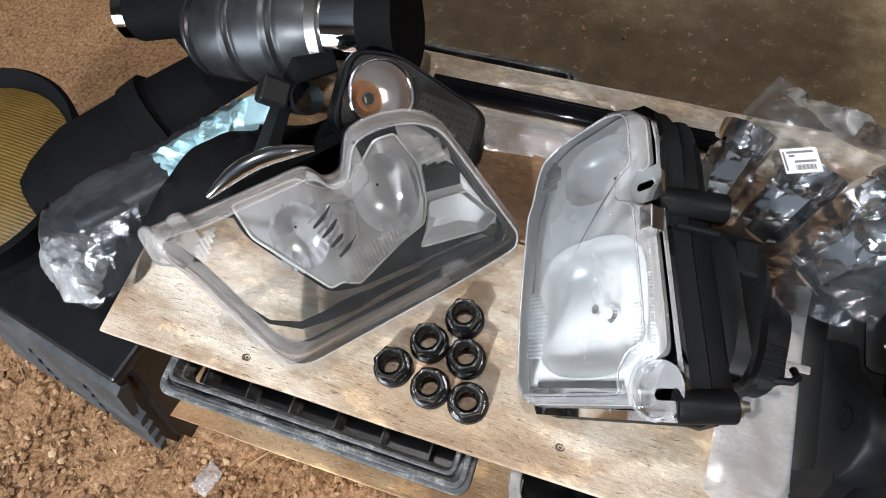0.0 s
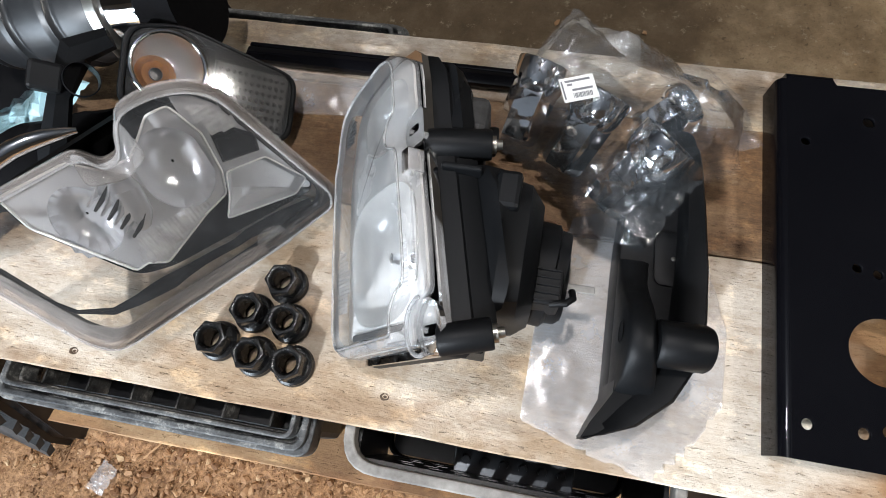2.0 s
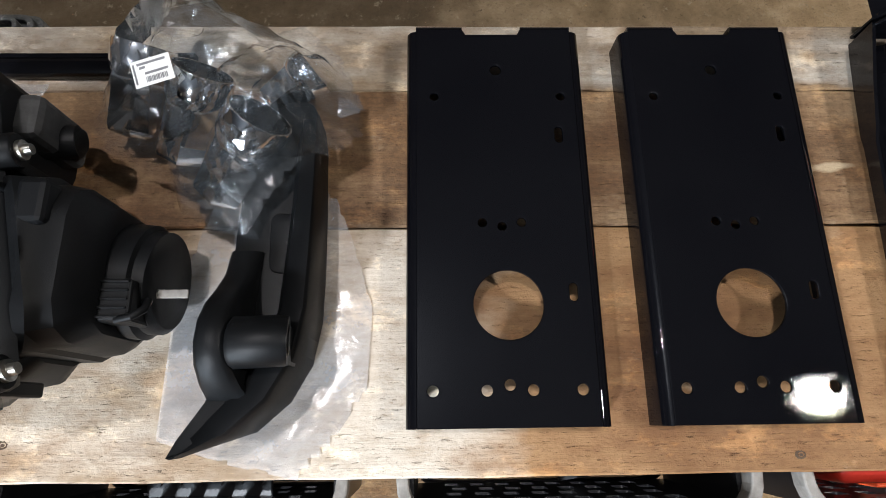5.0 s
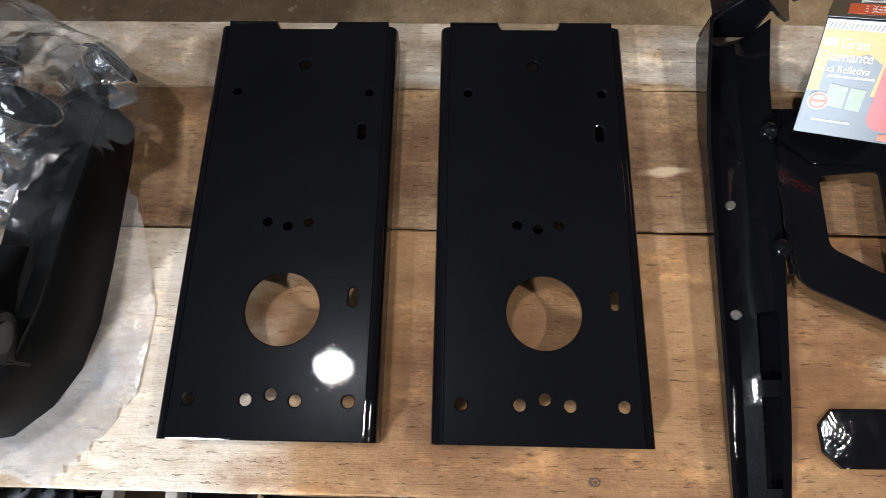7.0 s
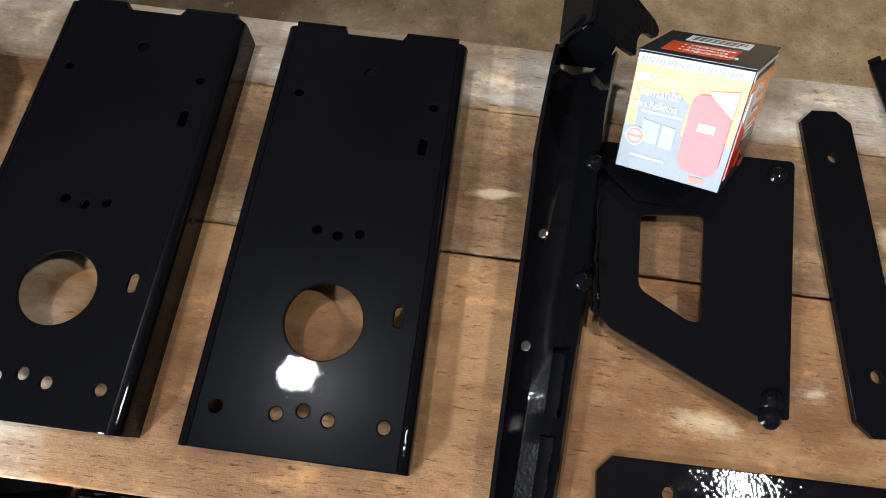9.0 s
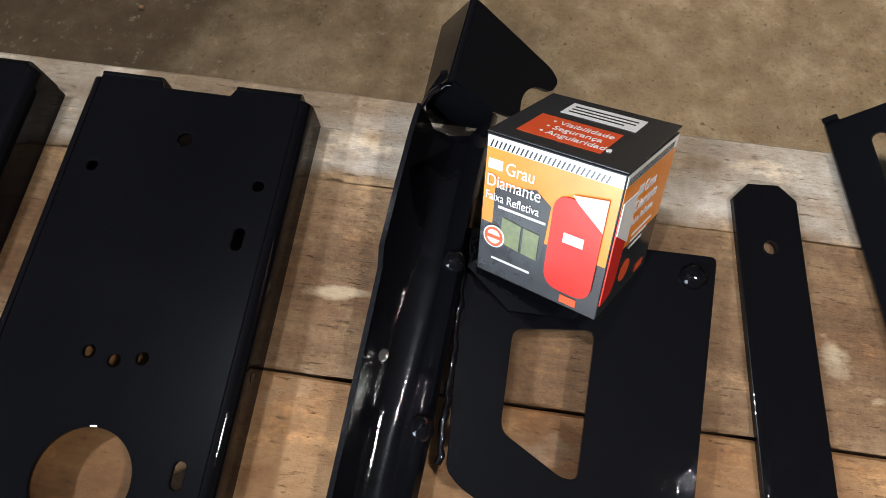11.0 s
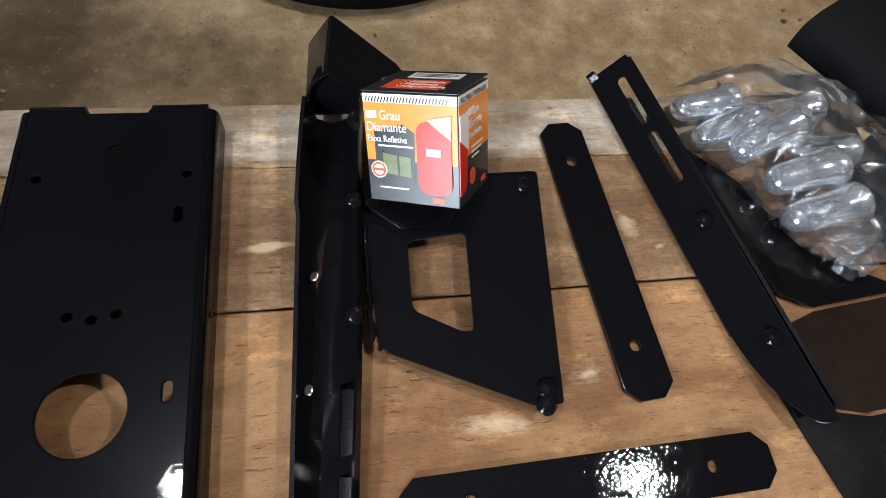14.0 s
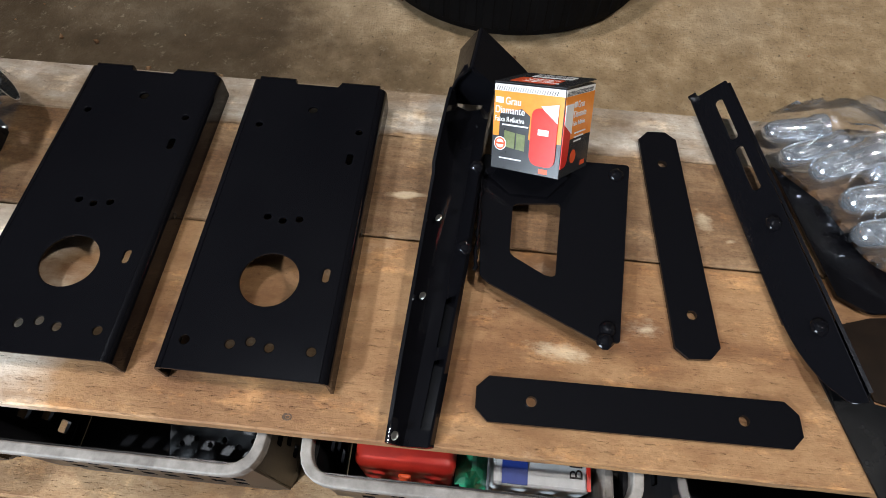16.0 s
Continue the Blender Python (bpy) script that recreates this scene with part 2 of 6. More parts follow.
GREY_PAINT = surface("grey_white_paint", (0.55, 0.57, 0.58), (0.42, 0.44, 0.45), 14, 0.4)
CLEAR = clear_material("clear_lens_plastic", (0.99, 0.99, 0.99), 0.05, (0.94, 0.95, 0.95), 0.03, 1.45)
CLEAR_OLD = clear_material("worn_lens_plastic", (0.99, 0.985, 0.98), 0.025, (0.86, 0.86, 0.86), 0.05, 1.45)
CLEAR_RIM = clear_material("frosted_lens_rim", (0.95, 0.93, 0.92), 0.20, (0.95, 0.94, 0.93), 0.10, 1.5)
NUT_CHROME = surface("metallised_plastic", (0.92, 0.95, 1.0), (0.84, 0.89, 0.95), 14, 0.07, 0.88, rough_to=0.12)
RIM_OLD = clear_material("yellowed_lens_rim", (0.97, 0.94, 0.92), 0.20, (0.94, 0.89, 0.85), 0.08, 1.5)
FLUTED = clear_material("fluted_lens_plastic", (0.97, 0.97, 0.97), 0.40, (0.97, 0.97, 0.97), 0.1, 1.5)
FILM = clear_material("clear_bag_film", (1.0, 1.0, 1.0), 0.02, (0.84, 0.93, 1.0), 0.14, 1.46, 0.0025)
FILM_BLUE = clear_material("bluish_bag_film", (0.97, 0.985, 1.0), 0.05, (0.82, 0.92, 1.0), 0.13, 1.50, 0.0025)
FILM_MILKY = clear_material("milky_poly_film", (0.99, 0.99, 0.99), 0.22, (0.92, 0.92, 0.93), 0.16, 1.45, 0.0012)
# Unseen enclosure; the roof tone sets overhead bounce and what gloss paint reflects.
WALL = surface("unseen_wall_boards", (0.12, 0.10, 0.08), (0.07, 0.06, 0.05), 2, 0.8)
ROOF = surface("unseen_roof_sheet", (0.095, 0.107, 0.123), (0.065, 0.075, 0.087), 2, 0.6)


def ground_material():
    m, n, l, b = material("packed_earth")
    geo = n.new("ShaderNodeNewGeometry")
    sep = n.new("ShaderNodeSeparateXYZ")
    l.new(geo.outputs["Position"], sep.inputs[0])
    v = coords(n, l)
    big, mid, fine = noise_node(n, l, v, 2.2, 6), noise_node(n, l, v, 16, 6, 0.65), noise_node(n, l, v, 120, 5, 0.7)
    floor = ramp(n, l, mid, [(0.3, (0.155, 0.110, 0.062)), (0.52, (0.225, 0.165, 0.100)), (0.74, (0.33, 0.26, 0.175))])
    floor = mix(n, l, ramp(n, l, big, [(0.52, (0,)), (0.7, (0.6,))]), floor, mix(n, l, 0.5, floor, (0.30, 0.26, 0.20)))
    # Light level painted into the floor colour: darker left, brighter right, noisy edge.
    light_by_x = math_node(n, l, "ADD", sep.outputs[0], math_node(n, l, "MULTIPLY", math_node(n, l, "SUBTRACT", big, 0.5), 2.2))
    light_by_x = math_node(n, l, "MULTIPLY", math_node(n, l, "SUBTRACT", light_by_x, 0.42), 1.4, True)
    floor = mix(n, l, light_by_x, mix(n, l, 1.0, floor, (0.46, 0.44, 0.41), "MULTIPLY"), mix(n, l, 1.0, floor, (1.72, 1.66, 1.54), "MULTIPLY"))
    patch, pit = noise_node(n, l, v, 34, 7, 0.75), noise_node(n, l, v, 62, 5, 0.6)
    floor = mix(n, l, ramp(n, l, patch, [(0.58, (0,)), (0.68, (0.55,))]), floor, (0.42, 0.36, 0.26))
    floor = mix(n, l, ramp(n, l, pit, [(0.30, (0.7,)), (0.37, (0,))]), floor, (0.07, 0.048, 0.026))
    floor = mix(n, l, ramp(n, l, fine, [(0.30, (0.45,)), (0.46, (0,))]), floor, (0.06, 0.043, 0.026))
    soil = ramp(n, l, mid, [(0.28, (0.11, 0.048, 0.018)), (0.55, (0.27, 0.138, 0.060)), (0.8, (0.42, 0.25, 0.125))])
    soil = mix(n, l, 0.6, soil, ramp(n, l, fine, [(0.36, (0.055, 0.022, 0.008)), (0.64, (0.46, 0.27, 0.135))]))
    edge = math_node(n, l, "ADD", sep.outputs[1], math_node(n, l, "MULTIPLY", big, 0.3))
    f = math_node(n, l, "MULTIPLY", math_node(n, l, "SUBTRACT", 0.72, edge), 5.0, True)
    fx = math_node(n, l, "MULTIPLY", math_node(n, l, "SUBTRACT", -0.62, math_node(n, l, "ADD", sep.outputs[0], math_node(n, l, "MULTIPLY", math_node(n, l, "SUBTRACT", big, 0.5), 0.5))), 3.5, True)
    f = math_node(n, l, "MAXIMUM", f, fx)
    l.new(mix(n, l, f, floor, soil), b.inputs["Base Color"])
    l.new(ramp(n, l, big, [(0.35, (0.8,)), (0.7, (0.62,))]), b.inputs["Roughness"])
    b.inputs["Specular IOR Level"].default_value = 0.3
    h = math_node(n, l, "ADD", math_node(n, l, "MULTIPLY", mid, 0.6), math_node(n, l, "MULTIPLY", fine, 0.4))
    bump(n, l, b, h, 1.0, 0.010)
    return m


EARTH = ground_material()


def dusty_plastic():
    """Black moulded plastic under a worn coat of pale dust, thick in patches and rubbed off in streaks."""
    m, n, l, b = material("dusty_crate_plastic")
    v = coords(n, l)
    patch, grit, rub = noise_node(n, l, v, 26, 7, 0.75), noise_node(n, l, v, 260, 4, 0.7), noise_node(n, l, coords(n, l, (14, 90, 60)), 1.0, 5, 0.7)
    f = math_node(n, l, "ADD", math_node(n, l, "MULTIPLY", patch, 0.5), math_node(n, l, "ADD", math_node(n, l, "MULTIPLY", grit, 0.22), math_node(n, l, "MULTIPLY", rub, 0.28)))
    l.new(ramp(n, l, f, [(0.42, (0.012, 0.013, 0.014)), (0.52, (0.075, 0.078, 0.078)), (0.62, (0.34, 0.34, 0.32))]), b.inputs["Base Color"])
    l.new(ramp(n, l, f, [(0.42, (0.4,)), (0.6, (0.85,))]), b.inputs["Roughness"])
    bump(n, l, b, grit, 0.7, 0.0008)
    return m


CRATE_BLACK = dusty_plastic()


# ---- mesh helpers ----
ORIGIN = {}


def thing(name, at, label, category, group="", kind=""):
    """An empty at the thing's base, which carries its parts."""
    ob = tagged(new(name), label, category, group, kind)
    ob.empty_display_size = 0.02
    ob.location = at
    ORIGIN[ob] = Vector(at)
    return ob


def part(name, bm, mat, parent=None, label="", smooth=False):
    """Links bm, built in world coordinates, as one mesh under its thing or part."""
    bmesh.ops.recalc_face_normals(bm, faces=bm.faces)
    me = bpy.data.meshes.new(name)
    o = ORIGIN[parent] if parent else Vector()
    bm.transform(Matrix.Translation(-o))
    bm.to_mesh(me)
    bm.free()
    me.materials.append(mat)
    if smooth:
        me.polygons.foreach_set("use_smooth", [True] * len(me.polygons))
        if smooth != "all":
            me.set_sharp_from_angle(angle=radians(smooth if smooth > 1 else 38))
    ob = new(name, me)
    if parent:
        ob.parent = parent
    ORIGIN[ob] = o
    if label:
        tagged(ob, label)
    return ob


def box(x0, y0, z0, x1, y1, z1, bevel=0.0, m=None, seg=2):
    bm = bmesh.new()
    bmesh.ops.create_cube(bm, size=1, matrix=Matrix.Translation(((x0 + x1) / 2, (y0 + y1) / 2, (z0 + z1) / 2)) @ Matrix.Diagonal((x1 - x0, y1 - y0, z1 - z0, 1)))
    if bevel:
        bmesh.ops.bevel(bm, geom=bm.edges[:], offset=bevel, segments=seg, affect="EDGES", profile=0.5)
    if m:
        bm.transform(m)
    return bm


def circle(cx, cy, r, n=20, ry=None):
    return [(cx + r * math.cos(2 * math.pi * i / n), cy + (ry or r) * math.sin(2 * math.pi * i / n)) for i in range(n)]


def slot(cx, cy, r, half, angle=90, n=12):
    c, s = math.cos(radians(angle)), math.sin(radians(angle))
    pts = []
    for i in range(n):
        a = 2 * math.pi * i / n + math.pi / n
        dx, dy = r * math.cos(a), r * math.sin(a)
        dx += half if dx > 0 else -half
        pts.append((cx + c * dx - s * dy, cy + s * dx + c * dy))
    return pts


def rounded(pts, r, seg=5):
    """A polygon with its corners rounded; r is one radius or one per corner."""
    out, n = [], len(pts)
    for i, p in enumerate(pts):
        ri = r[i] if isinstance(r, (list, tuple)) else r
        p, a, b = Vector(p), Vector(pts[i - 1]), Vector(pts[(i + 1) % n])
        if ri <= 0:
            out.append(tuple(p))
            continue
        da, db = min(ri, (a - p).length * 0.48), min(ri, (b - p).length * 0.48)
        s, e = p + (a - p).normalized() * da, p + (b - p).normalized() * db
        for k in range(seg + 1):
            t = k / seg
            out.append(tuple((1 - t) ** 2 * s + 2 * t * (1 - t) * p + t * t * e))
    return out


def plate(outer, z0, z1, holes=(), m=None, bevel=0.0):
    """A flat sheet between z0 and z1 with holes right through it."""
    bm = bmesh.new()
    for loop in (outer, *holes):
        vs = [bm.verts.new((x, y, z0)) for x, y in loop]
        for i in range(len(vs)):
            bm.edges.new((vs[i - 1], vs[i]))
    bmesh.ops.triangle_fill(bm, use_beauty=True, use_dissolve=False, edges=bm.edges[:], normal=(0, 0, 1))
    r = bmesh.ops.extrude_face_region(bm, geom=bm.faces[:])
    up = [g for g in r["geom"] if isinstance(g, bmesh.types.BMVert)]
    bmesh.ops.translate(bm, verts=up, vec=(0, 0, z1 - z0))
    bmesh.ops.recalc_face_normals(bm, faces=bm.faces)
    if bevel:
        rim = [e for e in bm.edges if len(e.link_faces) == 2 and e.calc_face_angle(0) > 1.2]
        bmesh.ops.bevel(bm, geom=rim, offset=bevel, segments=2, affect="EDGES", profile=0.5)
    if m:
        bm.transform(m)
    return bm


def loft(rings, closed=True, caps=True):
    """Skins a row of rings of points, each with as many points as the others."""
    bm = bmesh.new()
    vs = [[bm.verts.new(p) for p in ring] for ring in rings]
    n = len(vs[0])
    for a, b in zip(vs, vs[1:]):
        for i in range(n if closed else n - 1):
            j = (i + 1) % n
            bm.faces.new((a[i], a[j], b[j], b[i]))
    if caps and closed:
        bm.faces.new(vs[0][::-1])
        bm.faces.new(vs[-1])
    return bm


def lathe(profile, m=None, n=32, sides=None):
    """Turns (radius, height) pairs round z; sides: a hexagon and the like."""
    k = sides or n
    bm = loft([[(max(r, 1e-5) * math.cos(2 * math.pi * i / k), max(r, 1e-5) * math.sin(2 * math.pi * i / k), z) for i in range(k)] for r, z in profile], caps=False)
    bmesh.ops.remove_doubles(bm, verts=bm.verts, dist=3e-5)
    if m:
        bm.transform(m)
    return bm


def tube(points, radius, n=12, caps=True):
    """A round bar along a row of points; radius is one number or one per point."""
    pts = [Vector(p) for p in points]
    rings, ref = [], Vector((0, 0, 1))
    for i, p in enumerate(pts):
        d = (pts[min(i + 1, len(pts) - 1)] - pts[max(i - 1, 0)]).normalized()
        if abs(d.dot(ref)) > 0.95:
            ref = Vector((1, 0, 0))
        a = d.cross(ref).normalized()
        b = d.cross(a)
        r = radius[i] if isinstance(radius, (list, tuple)) else radius
        rings.append([p + (a * math.cos(2 * math.pi * k / n) + b * math.sin(2 * math.pi * k / n)) * r for k in range(n)])
    return loft(rings, caps=caps)


def axes(o, u, v, mirror=False):
    """A frame with its origin at o, its x along u and its y near v; mirror turns its z round."""
    u = Vector(u).normalized()
    v = Vector(v)
    v = (v - u * v.dot(u)).normalized()
    w = u.cross(v) * (-1 if mirror else 1)
    return Matrix(((u.x, v.x, w.x, o[0]), (u.y, v.y, w.y, o[1]), (u.z, v.z, w.z, o[2]), (0, 0, 0, 1)))


def inside(p, poly):
    x, y = p
    hit = False
    for i in range(len(poly)):
        (x0, y0), (x1, y1) = poly[i - 1], poly[i]
        if (y0 > y) != (y1 > y) and x < (x1 - x0) * (y - y0) / (y1 - y0) + x0:
            hit = not hit
    return hit


def edge_point(p, poly):
    best, p, at = 9.0, Vector(p), None
    for i in range(len(poly)):
        a, b = Vector(poly[i - 1]), Vector(poly[i])
        d = b - a
        t = max(0, min(1, (p - a).dot(d) / max(d.dot(d), 1e-9)))
        q = a + d * t
        if (q - p).length < best:
            best, at = (q - p).length, q
    return at


def edge_distance(p, poly):
    best, p = 9.0, Vector(p)
    for i in range(len(poly)):
        a, b = Vector(poly[i - 1]), Vector(poly[i])
        d = b - a
        t = max(0, min(1, (p - a).dot(d) / max(d.dot(d), 1e-9)))
        best = min(best, (a + d * t - p).length)
    return best


def crumpled(outline, base, height, step, crease, seed):
    """A crinkled film over an outline: height(x, y) lifts it, ridged folds crease it."""
    xs, ys = [p[0] for p in outline], [p[1] for p in outline]
    x0, y0 = min(xs), min(ys)
    nx, ny = int((max(xs) - x0) / step) + 2, int((max(ys) - y0) / step) + 2
    bm, grid = bmesh.new(), {}
    for i in range(nx):
        for j in range(ny):
            jx, jy = noise.noise((i * 3.1, j * 2.7, seed)), noise.noise((i * 2.3, j * 3.7, seed + 9))
            x, y = x0 + (i + 0.35 * jx) * step, y0 + (j + 0.35 * jy) * step
            if not inside((x, y), outline):
                q = edge_point((x, y), outline)
                if (q - Vector((x, y))).length > step * 0.8:
                    continue
                x, y = q
            d = edge_distance((x, y), outline)
            ridge = 0.0
            for ang, fa, fb, amp in ((0.5, 34, 7, 0.5), (1.9, 42, 9, 0.35), (2.7, 75, 22, 0.25)):
                c, s = math.cos(ang + seed), math.sin(ang + seed)
                ridge += amp * (1 - abs(noise.noise(((x * c + y * s) * fa, (y * c - x * s) * fb, seed))) * 2.6)
            z = base + height(x, y) * min(1, d / 0.02) + crease * ridge * (0.35 + min(0.65, d / 0.03)) + 0.001
            grid[i, j] = bm.verts.new((x, y, max(z, base)))
    for (i, j), v in grid.items():
        a, b, c = grid.get((i + 1, j)), grid.get((i + 1, j + 1)), grid.get((i, j + 1))
        if a and b and c:
            if (i + j) % 2:
                bm.faces.new((v, a, b)), bm.faces.new((v, b, c))
            else:
                bm.faces.new((v, a, c)), bm.faces.new((a, b, c))
    for v in [v for v in bm.verts if not v.link_faces]:
        bm.verts.remove(v)
    return bm


def letters(text, size, m, mat, parent, name="lettering", depth=0.0002, wide=1.0):
    """Raised printed words in the built-in font, as a mesh part; m places the line's left end."""
    cu = bpy.data.curves.new(name, "FONT")
    cu.body, cu.size, cu.extrude = text, size, depth
    ob = new(name, cu)
    me = bpy.data.meshes.new_from_object(ob.evaluated_get(bpy.context.evaluated_depsgraph_get()))
    bpy.data.objects.remove(ob)
    bm = bmesh.new()
    bm.from_mesh(me)
    bm.transform(m @ Matrix.Diagonal((wide, 1, 1, 1)))
    return part(name, bm, mat, parent)


# ---- the setting: floor, added unseen walls and roof ----
def make_ground():
    n, m, x0, y0, s = 270, 250, -2.6, -1.6, 0.018
    bm = bmesh.new()
    g = []
    for i in range(n):
        row = []
        for j in range(m):
            x, y = x0 + i * s, y0 + j * s
            soft = max(0.0, min(1.0, (0.55 - y) * 4))
            q = Vector((x, y, 0))
            z = soft * (0.013 * noise.noise(q * 9) + 0.012 * noise.noise(q * 26) + 0.007 * noise.noise(q * 62)) + 0.003 * noise.noise(q * 3) + 0.0012 * noise.noise(q * 40)
            if i in (0, n - 1) or j in (0, m - 1):
                z = 0.0
            row.append(bm.verts.new((x, y, z)))
        g.append(row)
    for i in range(n - 1):
        for j in range(m - 1):
            bm.faces.new((g[i][j], g[i + 1][j], g[i + 1][j + 1], g[i][j + 1]))
    xa, ya = x0 + (n - 1) * s, y0 + (m - 1) * s
    far = [bm.verts.new(p) for p in ((-7, -5.2, 0), (7, -5.2, 0), (7, 6.2, 0), (-7, 6.2, 0))]
    near = [g[0][0], g[-1][0], g[-1][-1], g[0][-1]]
    sides = [[g[i][0] for i in range(n)], [g[-1][j] for j in range(m)], [g[i][-1] for i in range(n - 1, -1, -1)], [g[0][j] for j in range(m - 1, -1, -1)]]
    for k in range(4):
        bm.faces.new([far[k], far[(k + 1) % 4]] + sides[k][::-1])
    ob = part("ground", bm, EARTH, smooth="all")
    return tagged(ob, "brown packed earth floor, loose reddish soil before the bench", "ground", kind="structure")


make_ground()


def make_clods():
    rnd = random.Random(4)
    verts, faces = [], []
    g = (1 + 5 ** 0.5) / 2
    ico = [Vector(p).normalized() for p in ((-1, g, 0), (1, g, 0), (-1, -g, 0), (1, -g, 0), (0, -1, g), (0, 1, g), (0, -1, -g), (0, 1, -g), (g, 0, -1), (g, 0, 1), (-g, 0, -1), (-g, 0, 1))]
    tris = ((0, 11, 5), (0, 5, 1), (0, 1, 7), (0, 7, 10), (0, 10, 11), (1, 5, 9), (5, 11, 4), (11, 10, 2), (10, 7, 6), (7, 1, 8), (3, 9, 4), (3, 4, 2), (3, 2, 6), (3, 6, 8), (3, 8, 9), (4, 9, 5), (2, 4, 11), (6, 2, 10), (8, 6, 7), (9, 8, 1))
    for k in range(21000):
        x, y = rnd.uniform(-1.25, 0.35), rnd.uniform(-0.45, 0.16)
        if k % 70 == 0:
            x, y = rnd.uniform(-1.6, 2.2), rnd.uniform(0.8, 2.2)
        r = 0.0011 + 0.0072 * rnd.random() ** 4.2
        straw = k % 40 == 7
        sx, sy, sz = (4.5, 0.4, 0.35) if straw else (rnd.uniform(0.7, 1.5), rnd.uniform(0.7, 1.2), rnd.uniform(0.5, 0.9))
        ca, sa = math.cos(k * 1.7), math.sin(k * 1.7)
        b = len(verts)
        for p in ico:
            f = r * rnd.uniform(0.55, 1.25)
            px, py = p.x * f * sx, p.y * f * sy
            verts.append((x + ca * px - sa * py, y + sa * px + ca * py, 0.004 + p.z * f * sz))
        faces += [(b + q[0], b + q[1], b + q[2]) for q in tris]
    me = bpy.data.meshes.new("soil_clods")
    me.from_pydata(verts, [], faces)
    me.materials.append(CLOD)
    tagged(new("soil_clods", me), "small reddish clods and chips of loose soil on the ground", "soil", kind="stuff")


def clod_material():
    m, n, l, b = material("soil_clod")
    geo = n.new("ShaderNodeNewGeometry")
    l.new(ramp(n, l, geo.outputs["Random Per Island"], [(0.0, (0.13, 0.062, 0.026)), (0.5, (0.26, 0.14, 0.066)), (0.93, (0.36, 0.215, 0.108)), (1.0, (0.46, 0.33, 0.19))]), b.inputs["Base Color"])
    b.inputs["Roughness"].default_value = 0.85
    bump(n, l, b, noise_node(n, l, coords(n, l), 400), 0.8, 0.001)
    return m


CLOD = clod_material()
make_clods()


# Walls and roof stay out of view; added to block and bounce light.
def wall(name, x0, y0, x1, y1, z0=0.0, z1=5.2):
    tagged(part(name, box(x0, y0, z0, x1, y1, z1), WALL), "dull brown unseen wall, added to enclose the light", "wall", kind="structure")


wall("wall_north", -7, 6.1, 7, 6.25)
wall("wall_east", 6.9, -5.15, 7.05, 6.1)
wall("wall_west", -7.05, -5.15, -6.9, 6.1)
wall("wall_south_1", -1.2, -5.3, 7, -5.15)
wall("wall_south_2", -7, -5.3, -5.2, -5.15)
wall("wall_south_3", -5.2, -5.3, -1.2, -5.15, 3.2)
tagged(part("ceiling", box(-7.1, -5.4, 5.2, 7.1, 6.3, 5.3), ROOF), "dull grey unseen roof, added to set bounce light and reflections", "ceiling", kind="structure")


# ---- bench: two boards laid over crates ----
BT = 0.40


def board(x0, x1, y0, y1, z1, thick, seed):
    """A sawn board with slightly wavy, worn edges."""
    n, rings = 46, []
    for i in range(n + 1):
        x = x0 + (x1 - x0) * i / n
        w = 0.0016 * noise.noise((x * 9, seed, 0)) + 0.0006 * noise.noise((x * 60, seed, 3))
        w2 = 0.0016 * noise.noise((x * 9, seed + 5, 0)) + 0.0006 * noise.noise((x * 60, seed, 7))
        ya, yb, e = y0 + w, y1 + w2, 0.002
        rings.append([(x, ya + e, z1), (x, ya, z1 - e), (x, ya, z1 - thick + e), (x, ya + e, z1 - thick), (x, yb - e, z1 - thick), (x, yb, z1 - thick + e), (x, yb, z1 - e), (x, yb - e, z1)])
    return loft(rings)


bench = thing("bench", (0.4, 0.49, 0), "rough two-board pine bench top laid on plastic crates", "bench")
part("front_board", board(-0.547, 1.62, 0.234, 0.488, BT, 0.026, 1), PINE_FRONT, bench, "pale sawn pine board, browner along one half", 30)
part("back_board", board(-0.56, 1.66, 0.4905, 0.6575, BT, 0.026, 8), PINE_BACK, bench, "brown-stained sawn pine board", 30)
part("edge_board", board(-0.56, 1.66, 0.6578, 0.747, BT, 0.026, 8), PINE_SAP, bench, "greyish pale sapwood edge board", 30)
for kx, ky in ((0.8, 0.25), (-0.353, 0.258), (1.271, 0.565), (0.02, 0.27)):
    part("knot", plate([(x + 0.0016 * noise.noise((x * 900, y * 900, 1)), y + 0.0014 * noise.noise((x * 900, y * 900, 7))) for x, y in circle(kx, ky, 0.0054, 16, 0.0040)], BT - 0.002, BT + 0.0004, [circle(kx + 0.0009, ky + 0.0004, 0.0034, 12, 0.0024)]), KNOT, bench, "dark knot ring")
    part("knot_core", plate(circle(kx + 0.0008, ky, 0.0020, 9, 0.0015), BT - 0.002, BT + 0.0004), KNOT, bench)

base_board = thing("base_board", (0.4, 0.3, 0), "long orange-brown timber under the crates", "timber")
part("timber", board(-0.70, 1.8, 0.152, 0.42, 0.115, 0.112, 21), PINE_LOW, base_board, "", 30)
rear_board = thing("rear_timber", (0.4, 0.68, 0), "long timber on the floor under the crates' backs", "timber")
part("timber", board(-0.70, 1.8, 0.46, 0.70, 0.115, 0.112, 31), PINE_LOW, rear_board, "", 30)


# ---- crates under the bench ----
def ring_frame(x0, y0, x1, y1, z0, z1, w, r):
    o = rounded([(x0, y0), (x1, y0), (x1, y1), (x0, y1)], r, 6)
    i = rounded([(x0 + w, y0 + w), (x1 - w, y0 + w), (x1 - w, y1 - w), (x0 + w, y1 - w)], max(r - w, 0.008), 6)
    return plate(o, z0, z1, [i], bevel=0.002)


